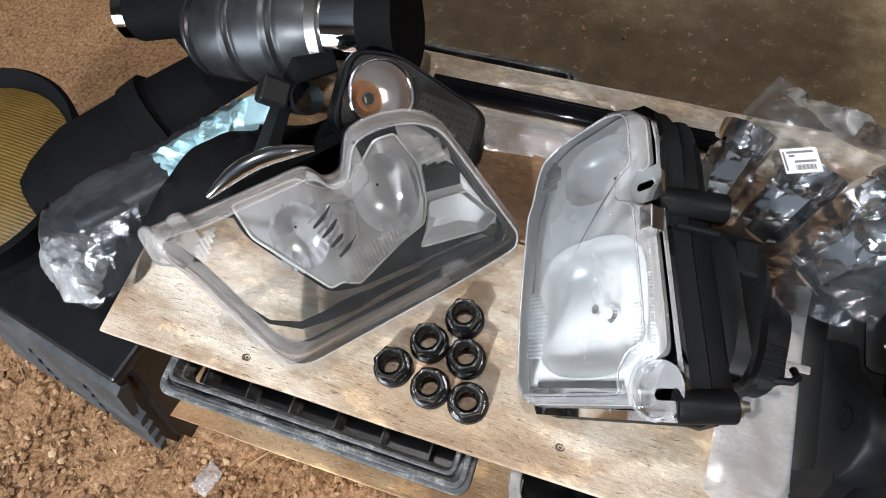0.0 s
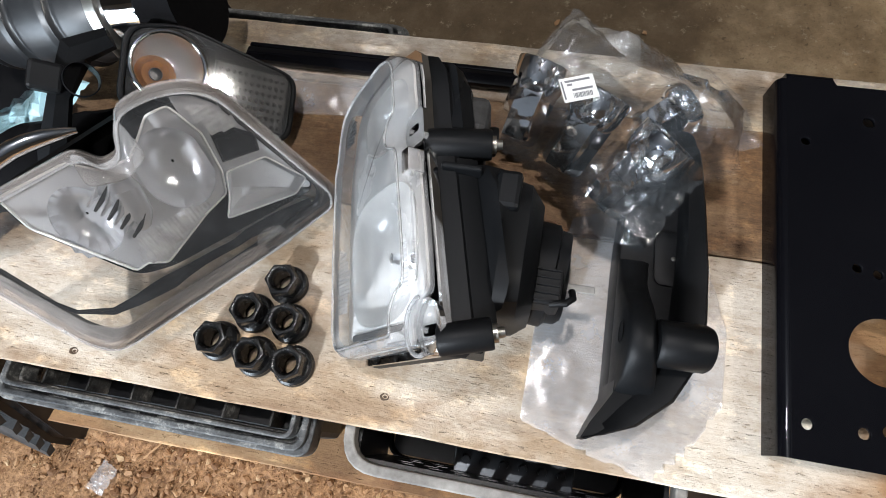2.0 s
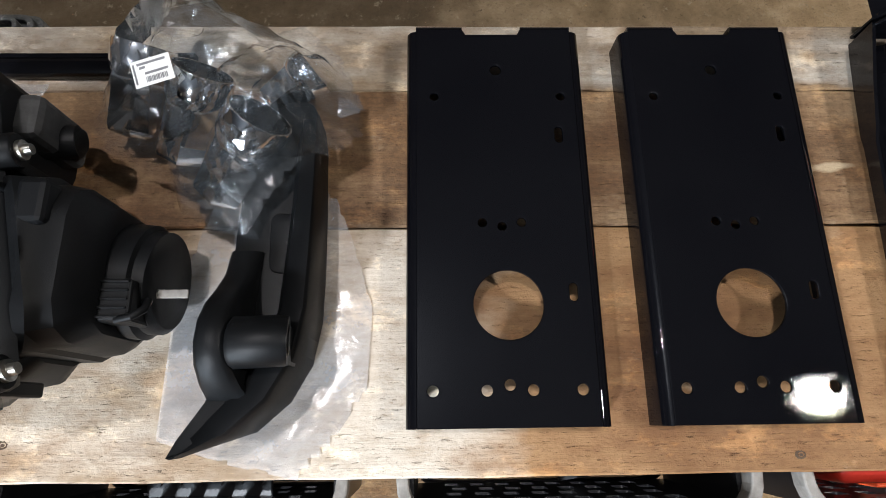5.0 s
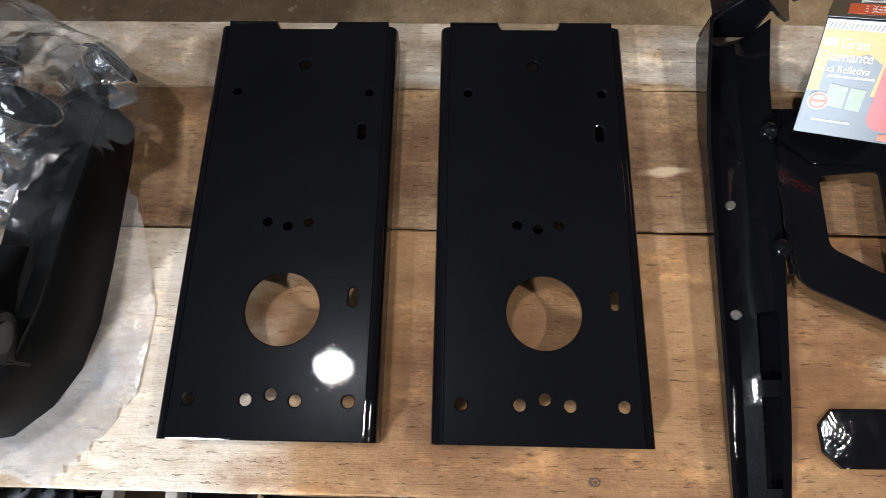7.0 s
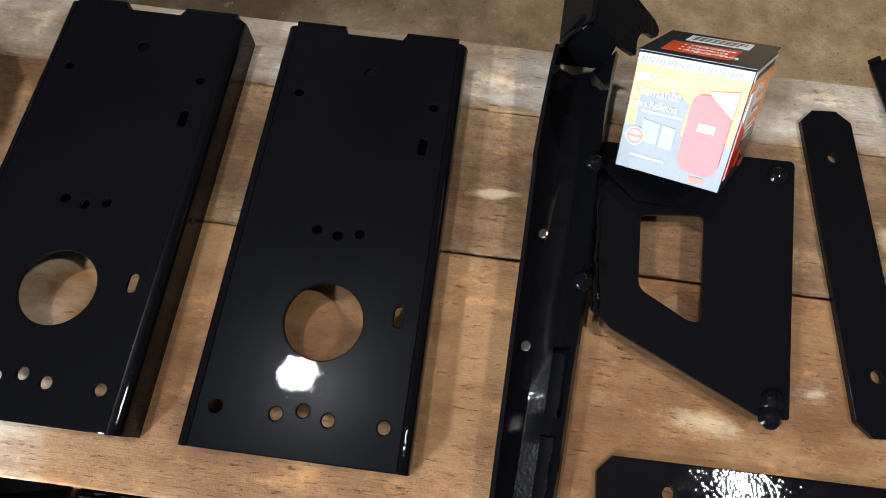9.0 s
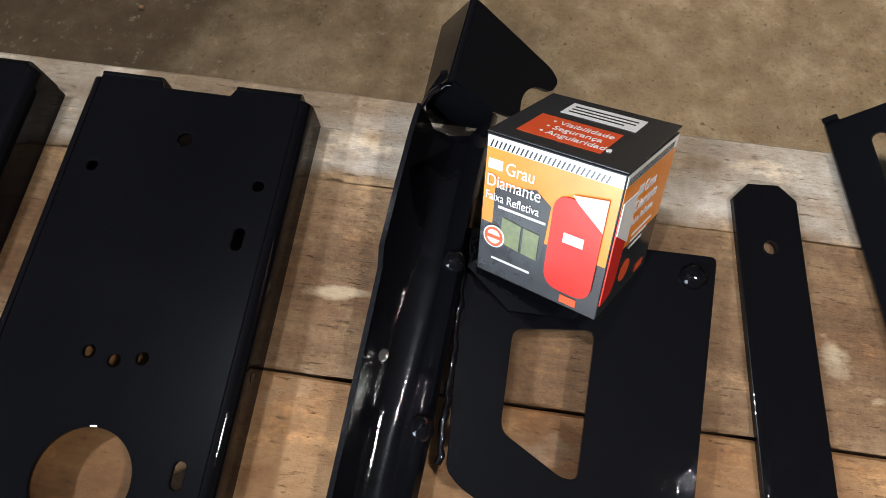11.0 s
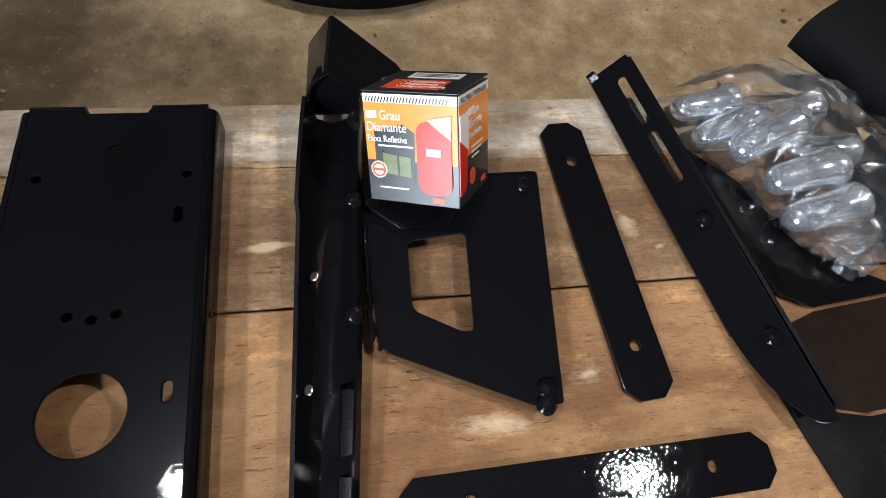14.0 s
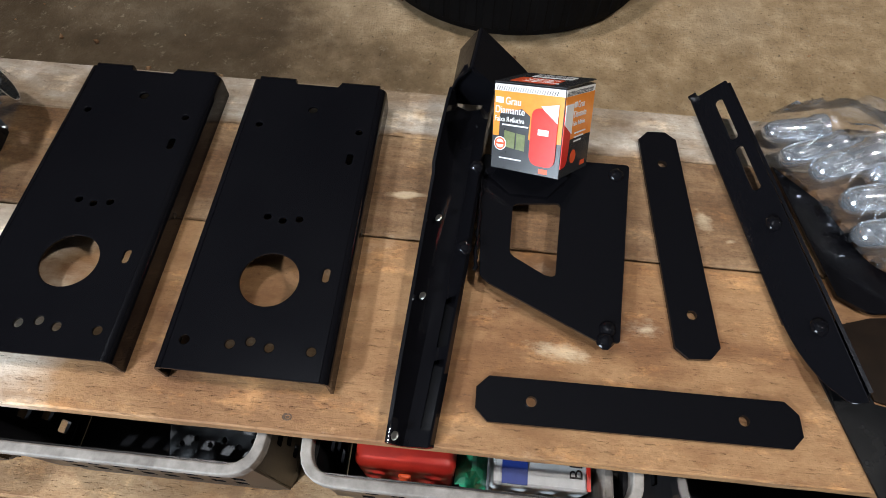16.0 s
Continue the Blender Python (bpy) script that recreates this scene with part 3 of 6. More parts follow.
def crate(x0, x1, rim, body, label, slotted=True, top=0.3735, rim_w=0.0125, y0=0.186, y1=0.70):
    z0 = 0.1155
    c = thing("plastic_crate", ((x0 + x1) / 2, (y0 + y1) / 2, z0), label, "crate", "crates under the bench")
    part("rim", ring_frame(x0, y0, x1, y1, top - 0.022, top, rim_w, 0.045), rim, c)
    part("base", box(x0 + 0.02, y0 + 0.02, z0, x1 - 0.02, y1 - 0.02, z0 + 0.006), body, c)
    part("lower_rim", ring_frame(x0 + 0.012, y0 + 0.012, x1 - 0.012, y1 - 0.012, z0 + 0.002, z0 + 0.03, 0.006, 0.035), body, c)
    h0, h1 = z0 + 0.03, top - 0.022
    for axis, at in (("x", y0 + 0.012), ("x", y1 - 0.018), ("y", x0 + 0.012), ("y", x1 - 0.018)):
        a0, a1 = (x0 + 0.045, x1 - 0.045) if axis == "x" else (y0 + 0.045, y1 - 0.045)
        holes, cols = [], int((a1 - a0) / 0.034)
        if slotted:
            for r in range(4):
                for k in range(cols):
                    u = a0 + (k + 0.5 + 0.25 * (r % 2)) * (a1 - a0) / (cols + 0.5)
                    zc = h0 + (r + 0.6) * (h1 - h0) / 4.4
                    holes.append(rounded([(u - 0.009, zc - 0.012), (u + 0.009, zc - 0.012), (u + 0.009, zc + 0.012), (u - 0.009, zc + 0.012)], 0.003, 2))
        bm = plate([(a0 - 0.03, h0), (a1 + 0.03, h0), (a1 + 0.03, h1), (a0 - 0.03, h1)], 0, 0.005, holes)
        bm.transform(Matrix(((1, 0, 0, 0), (0, 0, -1, at + 0.005), (0, 1, 0, 0), (0, 0, 0, 1))) if axis == "x" else Matrix(((0, 0, 1, at), (1, 0, 0, 0), (0, 1, 0, 0), (0, 0, 0, 1))))
        part("side", bm, body, c)
    return c


# the dusty case with a stepped lid
case_a = thing("storage_case", (-0.265, 0.48, 0.1155), "dusty black plastic case with a ribbed, stepped lid rim", "case")
ax0, ax1, ay0, ay1, at_ = -0.472, -0.062, 0.188, 0.80, 0.3735
part("body", box(ax0 + 0.025, ay0 + 0.02, 0.1155, ax1 - 0.025, ay1 - 0.02, 0.30, 0.01), PLASTIC_DUSTY, case_a)
part("rim", ring_frame(ax0, ay0, ax1, ay1, 0.318, 0.352, 0.026, 0.02), CRATE_BLACK, case_a)
part("rim_lip", ring_frame(ax0 + 0.006, ay0 + 0.006, ax1 - 0.006, ay1 - 0.006, 0.352, 0.362, 0.008, 0.018), CRATE_BLACK, case_a)
part("rim_lip", ring_frame(ax0 + 0.018, ay0 + 0.018, ax1 - 0.018, ay1 - 0.018, 0.352, 0.3735, 0.006, 0.014), CRATE_BLACK, case_a)
part("well", box(ax0 + 0.027, ay0 + 0.027, 0.3005, ax1 - 0.027, ay1 - 0.027, 0.308), CRATE_DARK, case_a)
for k in range(6):
    u = ax0 + 0.055 + k * (ax1 - ax0 - 0.11) / 5
    part("rib", box(u - 0.0012, ay0 + 0.027, 0.308, u + 0.0012, ay1 - 0.027, 0.350), CRATE_BLACK, case_a)
for k in range(7):
    u = ax0 + 0.05 + k * (ax1 - ax0 - 0.12) / 6
    part("catch_slot", box(u, ay0 + 0.009, 0.3522, u + 0.022, ay0 + 0.016, 0.3545, 0.0008), CRATE_DARK, case_a)

crate(-0.022, 0.352, CRATE_GREY, CRATE_DARK, "black slotted plastic crate with a pale worn rim")
crate(0.40, 0.775, CRATE_GREY, CRATE_DARK, "black slotted plastic crate with a pale worn rim")
crate(0.815, 1.20, CRATE_GREY, CRATE_DARK, "pale-rimmed plastic crate full of packages")
crate(1.235, 1.62, CRATE_DARK, CRATE_DARK, "black slotted plastic crate at the bench's end")

# what lies in the crates
perforated = thing("perforated_plate", (0.68, 0.3, 0.13), "dark perforated steel plate standing in a crate", "plate")
pm = axes((0.60, 0.21, 0.20), (0.25, 0.0, 0.06), (0.0, 0.26, 0.12))
part("sheet", plate([(0, 0), (0.13, 0.02), (0.14, 0.16), (0.0, 0.16)], 0, 0.003, [circle(0.02 + 0.022 * (k % 6), 0.03 + 0.03 * (k // 6) + 0.008 * (k % 2), 0.004, 10) for k in range(18)], pm), CRATE_DARK, perforated)
pad = thing("rubber_pad", (0.16, 0.3, 0.13), "black studded rubber pad in a crate", "pad")
pm = axes((0.10, 0.205, 0.25), (1, 0, 0.05), (0.0, 0.25, 0.1))
part("sheet", plate([(0, 0), (0.15, 0.0), (0.15, 0.14), (0.0, 0.14)], 0, 0.006, m=pm, bevel=0.002), CRATE_DARK, pad)
for k in range(24):
    part("stud", lathe([(0, 0.010), (0.005, 0.010), (0.006, 0.006)], pm @ pose(0.015 + 0.024 * (k % 6), 0.02 + 0.032 * (k // 6), 0), 10), CRATE_DARK, pad)
red_case = thing("red_case", (0.93, 0.28, 0.13), "shiny red plastic case standing in a crate", "case")
part("body", box(0.872, 0.215, 0.13, 0.992, 0.33, 0.345, 0.012, seg=3), RED_PLASTIC, red_case, "", 40)
part("latch", box(0.925, 0.209, 0.29, 0.94, 0.214, 0.325, 0.002), ORANGE_RED_CARD, red_case)
wrap = thing("green_wrap", (1.01, 0.27, 0.13), "crumpled green plastic film in a crate", "wrapping")
part("film", crumpled([(0.992, 0.21), (1.03, 0.205), (1.035, 0.34), (0.995, 0.34)], 0.30, lambda x, y: 0.03, 0.006, 0.02, 3), GREEN_FILM, wrap)
sign = thing("metal_plate", (1.10, 0.25, 0.13), "white enamelled plate with a blue band, standing in a crate", "plate")
part("sheet", box(1.036, 0.212, 0.14, 1.148, 0.30, 0.335, 0.004), GREY_PAINT, sign)
part("blue_band", box(1.046, 0.214, 0.3352, 1.076, 0.295, 0.3372), BLUE_PAINT, sign, "deep blue band")
part("red_edge", box(1.1445, 0.214, 0.3352, 1.149, 0.295, 0.338), RED_CARD, sign, "thin red edge")
letters("BR", 0.022, pose(1.140, 0.225, 0.3355, 0, 0, 90), BLACK_CARD, sign)
bottle = thing("pale_bracket", (1.22, 0.27, 0.1155), "pale worn plastic bracket in a crate", "bracket")
part("body", box(1.158, 0.205, 0.12, 1.172, 0.34, 0.352, 0.004), CRATE_GREY, bottle)
jug = thing("pale_jug", (1.19, 0.30, 0.13), "pale plastic jug lying in a crate", "jug")
part("body", tube([(1.178, 0.235, 0.33), (1.19, 0.25, 0.33), (1.193, 0.32, 0.33), (1.19, 0.34, 0.33)], [0.006, 0.010, 0.011, 0.004], 12), CRATE_GREY, jug, "", 40)


# ---- black channel plates with holes ----
def channel_plate(x0, y0):
    w, ln, zt, r = 0.194, 0.432, 0.44, 0.010
    o = thing("channel_plate", (x0 + w / 2, y0 + ln / 2, BT), "gloss-black steel channel plate with a large round hole, on the bench", "bracket", "black channel plates")
    xa, xb, ya, yb = x0 + r, x0 + w - r, y0, y0 + ln
    nx0, nx1 = x0 + 0.062, x0 + 0.128
    outer = [(xa, ya), (xb, ya), (xb, yb), (nx1, yb), (nx1 - 0.004, yb - 0.007), (nx0 + 0.004, yb - 0.007), (nx0, yb), (xa, yb)]
    C = lambda u, v, q: circle(x0 + u, y0 + v, q, 18)
    holes = [circle(x0 + 0.101, y0 + 0.116, 0.0345, 48)]
    holes += [C(u, v, 0.0054) for u, v in ((0.026, 0.034), (0.077, 0.034), (0.099, 0.039), (0.121, 0.034), (0.168, 0.034))]
    holes += [C(u, v, 0.0045) for u, v in ((0.078, 0.201), (0.098, 0.197), (0.118, 0.201), (0.030, 0.346), (0.168, 0.346))]
    holes += [C(0.098, 0.379, 0.006), slot(x0 + 0.163, y0 + 0.300, 0.0042, 0.005), slot(x0 + 0.166, y0 + 0.128, 0.0042, 0.005)]
    part("top_panel", plate(outer, zt - 0.004, zt, holes, bevel=0.0012), PAINT, o)
    for side in (0, 1):
        prof = [(r, zt)] + [(r - r * math.sin(a), zt - r + r * math.cos(a)) for a in (0.3, 0.6, 0.9, 1.2, 1.5708)] + [(0, BT + 0.001)]
        inner = [(0.004, BT + 0.001), (0.004, zt - r), (0.006, zt - 0.006), (r, zt - 0.004)]
        ring = [(x0 + (u if not side else w - u), z) for u, z in prof + inner]
        part("side_flange", loft([[(x, y, z) for x, z in ring] for y in (y0, y0 + ln - 0.004)]), PAINT, o, "", 40)
    for a, b in ((xa, nx0), (nx1, xb)):
        prof = [(yb, zt), (yb + 0.003, zt - 0.0012), (yb + 0.004, zt - 0.004), (yb + 0.004, BT + 0.001), (yb, BT + 0.001)]
        part("end_flange", loft([[(x, y, z) for y, z in prof] for x in (a, b)]), PAINT, o)
    for sx in (0.003, w - 0.003):
        part("side_hole", lathe([(0, 0), (0.004, 0)], pose(x0 + (sx if sx < 0.1 else w + 0.0004), y0 + 0.2, 0.422, 0, 90 if sx > 0.1 else -90, 0), 12), CRATE_DARK, o)
    return o


channel_plate(0.412, 0.280)
channel_plate(0.653, 0.280)


# ---- drilled flat bars ----
def flat_bar(a, b, width, label, h0, h1):
    a, b = Vector((*a, 0)), Vector((*b, 0))
    ln, m = (b - a).length, axes((a.x, a.y, BT + 0.0005), b - a, Vector((-(b - a).y, (b - a).x, 0)))
    o = thing("flat_bar", (a + b) / 2 + Vector((0, 0, BT)), label, "bar", "drilled flat bars")
    h, c = width / 2, 0.014
    outer = [(0, -h + c), (c, -h), (ln - c, -h), (ln, -h + c), (ln, h - c), (ln - c, h), (c, h), (0, h - c)]
    part("bar", plate(outer, 0, 0.006, [circle(h0, 0, 0.006), circle(ln - h1, 0, 0.006)], m, 0.0008), PAINT_WET, o)
    for u in (h0, ln - h1):
        part("hole_rim", lathe([(0.006, 0.0), (0.006, 0.0064), (0.0068, 0.0066), (0.0074, 0.0060)], m @ pose(u, 0, 0), 24), PAINT_WET, o)


flat_bar((1.263, 0.362), (1.2395, 0.702), 0.054, "gloss-black flat steel bar with two holes, lying on the boards", 0.055, 0.058)
flat_bar((1.006, 0.292), (1.366, 0.296), 0.052, "gloss-black flat steel bar with chamfered ends near the bench's edge", 0.062, 0.063)


# ---- welded bracket with its hood ----
def weld(points, r, parent, mat):
    rnd = random.Random(len(points))
    pts = [(p[0] + rnd.uniform(-0.001, 0.001), p[1] + rnd.uniform(-0.001, 0.001), p[2] + rnd.uniform(-0.0006, 0.0006)) for p in points]
    part("weld_bead", tube(pts, [r * rnd.uniform(0.7, 1.2) for _ in pts], 7), mat, parent, "", 60)


def bolt_head(x, y, z, parent, r=0.009):
    rnd = random.Random(int(x * 1e4))
    prof = [(r * 1.15, 0), (r * 1.1, 0.002), (r * 0.8, 0.005), (r * 0.3, 0.0065), (0, 0.0065)]
    bm = lathe(prof, pose(x, y, z), 14)
    for v in bm.verts:
        v.co += Vector((rnd.uniform(-1, 1), rnd.uniform(-1, 1), rnd.uniform(-0.6, 0.6))) * 0.0009
    part("weld_nub", bm, PAINT_WET, parent, "", 60)


bracket = thing("welded_bracket", (1.02, 0.5, BT), "gloss-black welded steel bracket with an upright folded hood", "bracket")
rows = []
for y, xl, zl, xm, xr, zr in ((0.231, 0.917, 0.419, 0.932, 0.961, 0.420), (0.30, 0.919, 0.424, 0.938, 0.968, 0.428), (0.45, 0.925, 0.428, 0.950, 0.981, 0.438), (0.575, 0.930, 0.431, 0.958, 0.988, 0.440), (0.590, 0.929, 0.437, 0.958, 0.989, 0.442), (0.64, 0.933, 0.443, 0.960, 0.992, 0.444), (0.69, 0.938, 0.450, 0.962, 0.997, 0.450), (0.712, 0.941, 0.452, 0.964, 1.000, 0.452)):
    t = 0.004
    rows.append([(xl, y, zl), (xl + 0.4 * (xm - xl), y, BT + 0.014), (xm, y, BT + 0.006), (xm + 0.5 * (xr - xm), y, BT + 0.010), (xr - 0.003, y, zr - 0.008), (xr, y, zr), (xr + t, y, zr - 0.006), (xr - 0.002, y, BT + 0.004), (xm, y, BT + 0.001), (xl - t * 0.4, y, BT + 0.010), (xl - t, y, zl)])
fine_rows = []
cuts = (0.249, 0.258, 0.318, 0.327, 0.342, 0.350, 0.397, 0.405)
for y in sorted([r[0][1] for r in rows] + list(cuts)):
    k = max(q for q in range(len(rows) - 1) if rows[q][0][1] <= y + 1e-9)
    f = (y - rows[k][0][1]) / (rows[k + 1][0][1] - rows[k][0][1])
    fine_rows.append([Vector(a).lerp(Vector(b), f) for a, b in zip(rows[k], rows[k + 1])])
bm = loft(fine_rows)
slotted = []
for fc in bm.faces:
    c = fc.calc_center_median()
    if (0.249 < c.y < 0.327 or 0.342 < c.y < 0.405) and len(fc.verts) == 4:
        near = min(fine_rows, key=lambda r: abs(r[0].y - c.y))
        if near[3].x - 0.001 < c.x < near[7].x + 0.002 and c.z > BT + 0.006 and c.z < near[4].z and abs(fc.normal.z) < 0.98:
            slotted.append(fc)
bmesh.ops.delete(bm, geom=slotted, context="FACES")
part("channel", bm, PAINT_WET, bracket, "", 45)
ridge = (Vector((0.966, 0.708, 0.492)), Vector((0.974, 0.782, 0.495)))
hood_m = axes(ridge[0], ridge[1] - ridge[0], Vector((0.078, -0.004, -0.069)))
part("hood", plate(rounded([(0.0, 0.0), (0.074, 0.0), (0.070, 0.094), (0.064, 0.104), (0.050, 0.100), (0.044, 0.078), (0.028, 0.066), (0.006, 0.070), (0.0, 0.045)], [0.001, 0.003, 0.006, 0.004, 0.008, 0.012, 0.012, 0.006, 0], 4), -0.004, 0.0, m=hood_m), PAINT_WET, bracket)
side_m = axes(ridge[0], ridge[1] - ridge[0], Vector((-0.029, 0.0, -0.058)))
part("hood_side", plate([(0.0, 0.0), (0.074, 0.0), (0.085, 0.060), (0.005, 0.050)], 0.0, 0.004, m=side_m), PAINT_WET, bracket)
part("hood_fold", tube([ridge[0], ridge[1]], 0.0032, 10), PAINT_WET, bracket, "", 60)
part("arch_wall", plate([(0.942, 0.412), (0.998, 0.412), (1.0, 0.452), (0.990, 0.468), (0.966, 0.490), (0.955, 0.484), (0.943, 0.455)], 0, 0.003, m=Matrix(((1, 0, 0, 0), (0, 0, -1, 0.722), (0, 1, 0, 0), (0, 0, 0, 1)))), PAINT_WET, bracket)
part("arch_lip", tube([(0.941, 0.710, 0.450), (0.947, 0.708, 0.470), (0.957, 0.707, 0.486), (0.966, 0.707, 0.492), (0.978, 0.708, 0.482), (0.992, 0.709, 0.468)], 0.0022, 8), PAINT_WET, bracket, "", 60)
tri = rounded([(0.99, 0.62), (0.999, 0.436), (1.010, 0.426), (1.140, 0.364), (1.165, 0.365), (1.191, 0.622)], [0, 0.004, 0.004, 0.006, 0.003, 0.006], 3)
win = rounded([(1.036, 0.543), (1.098, 0.550), (1.091, 0.442), (1.080, 0.442), (1.034, 0.468)], [0.008, 0.008, 0.005, 0.005, 0.008], 4)
part("web_plate", plate(tri, 0.421, 0.425, [win], bevel=0.0006), PAINT_WET, bracket)
gm = axes((0.995, 0.556, 0.4255), (0.095, 0.0, 0.0), (0.0, 0.05, 0.008))
part("gusset", plate([(0, 0.03), (0.036, 0.0), (0.085, 0.0), (0.11, 0.03), (0.09, 0.05), (0.02, 0.05)], 0, 0.003, m=gm), PAINT_WET, bracket)
part("foot", box(1.15, 0.368, BT, 1.162, 0.388, 0.421), PAINT_WET, bracket)
part("foot", box(1.17, 0.60, BT, 1.185, 0.615, 0.421), PAINT_WET, bracket)
for x, y in ((1.172, 0.603), (1.151, 0.380), (1.148, 0.366)):
    bolt_head(x, y, 0.425, bracket)
for x, y in ((0.984, 0.585), (0.978, 0.462)):
    bolt_head(x, y, 0.441, bracket, 0.008)
weld([(0.993 + 0.0006 * math.sin(k), 0.44 + k * 0.0055, 0.4265) for k in range(32)], 0.0026, bracket, PAINT_WET)
for x, y, z in ((0.944, 0.509, 0.428), (0.936, 0.40, 0.426), (0.925, 0.238, 0.4225)):
    part("rivet", lathe([(0, 0.0012), (0.004, 0.0012), (0.005, 0)], pose(x - 0.002, y, z, 0, -35, 0), 12), STEEL, bracket, "bare metal spot")


# ---- slotted angle with plate, at the bench's end ----
angle = thing("slotted_angle", (1.38, 0.55, BT), "gloss-black slotted steel angle bracket with a rounded end", "bracket")
am = axes((1.299, 0.770, BT + 0.004), (0.082, -0.415, 0), (0.415, 0.082, 0))
fm = am @ pose(0, 0, 0, 46, 0, 0)
L = 0.466
face = [(0.0, 0.0), (L * 0.80, 0.0), (L * 0.92, 0.012), (L * 1.0, 0.034), (L * 1.0, 0.051), (0.0, 0.054)]
part("slotted_face", plate(rounded(face, [0.001, 0.05, 0.04, 0.01, 0.002, 0.003], 6), 0.0, 0.004, [slot(0.060, 0.034, 0.0055, 0.031, 0), slot(0.146, 0.034, 0.0055, 0.031, 0)], fm, 0.0008), PAINT_WET, angle)
part("side_flange", plate([(0.004, 0.0), (L * 0.98, 0.0), (L * 0.98, 0.030), (0.004, 0.030)], 0.0, 0.004, m=am @ pose(0, 0.0368, 0.0385, -65, 0, 0)), PAINT_WET, angle)
part("end_lip", box(-0.003, 0.0, 0.0, 0.002, 0.012, 0.012, 0.001, fm), PAINT_WET, angle)
part("bend", tube([fm @ Vector((u, 0.004, -0.0015)) for u in (0.0, 0.1, 0.2, 0.3, 0.36)], 0.0055, 10), PAINT_WET, angle, "", 60)
for u in (0.236, 0.376):
    c = fm @ Vector((u, 0.037, 0.004))
    bolt_head(c.x, c.y, c.z, angle, 0.010)
wing = rounded([(1.395, 0.655), (1.45, 0.60), (1.49, 0.51), (1.60, 0.452), (1.475, 0.440), (1.44, 0.46)], [0, 0.01, 0.02, 0.02, 0.01, 0], 4)
part("wing_plate", plate(wing, 0.404, 0.410, bevel=0.001), PAINT_WET, angle)
for x, y in ((1.452, 0.585), (1.472, 0.545)):
    bolt_head(x, y, 0.410, angle, 0.007)

sheet = thing("steel_sheet", (1.5, 0.33, BT), "dull slate-grey steel sheet lying across the bench's end", "sheet metal")
part("sheet", plate([(1.378, 0.432), (1.436, 0.222), (1.80, 0.222), (1.80, 0.40), (1.70, 0.335), (1.49, 0.322), (1.455, 0.33), (1.43, 0.42)], 0.4008, 0.4038), SLATE, sheet)
boardb = thing("brown_board", (1.6, 0.4, BT), "dark brown board beside the steel angle", "board")
part("board", plate([(1.44, 0.425), (1.456, 0.334), (1.49, 0.326), (1.70, 0.339), (1.80, 0.404), (1.80, 0.45), (1.60, 0.449), (1.478, 0.437)], 0.4008, 0.4035), BROWN_BOARD, boardb)
mud = thing("mudguard", (1.75, 0.72, BT), "matt black curved rubber mudguard leaning at the bench's end", "mudguard")
mm = axes((1.547, 0.784, 0.0), (0.076, -0.158, 0), (0.158, 0.076, 0))
prof = [(0.004, 0.455), (0.0, 0.47), (0.0, 0.488), (0.006, 0.498), (0.02, 0.506), (0.06, 0.514), (0.14, 0.518), (0.24, 0.508), (0.32, 0.475), (0.37, 0.42), (0.385, 0.34)]
prof = prof + [(v + 0.006 * (1 if v < 0.01 else -0.5 if v > 0.3 else 0), z - (0.006 if v > 0.005 else 0)) for v, z in prof[::-1]]
bm = loft([[(u, v + 0.02 * math.sin(u * 3), z) for v, z in prof] for u in [0.008 + 0.045 * k for k in range(11)]])
bm.transform(mm)
part("shell", bm, RUBBER, mud, "", 50)
part("stay", box(1.72, 0.62, 0.0, 1.76, 0.70, 0.50, 0.004), RUBBER, mud)
part("inner_block", box(1.60, 0.452, 0.404, 1.95, 0.62, 0.424, 0.008), RUBBER, mud)


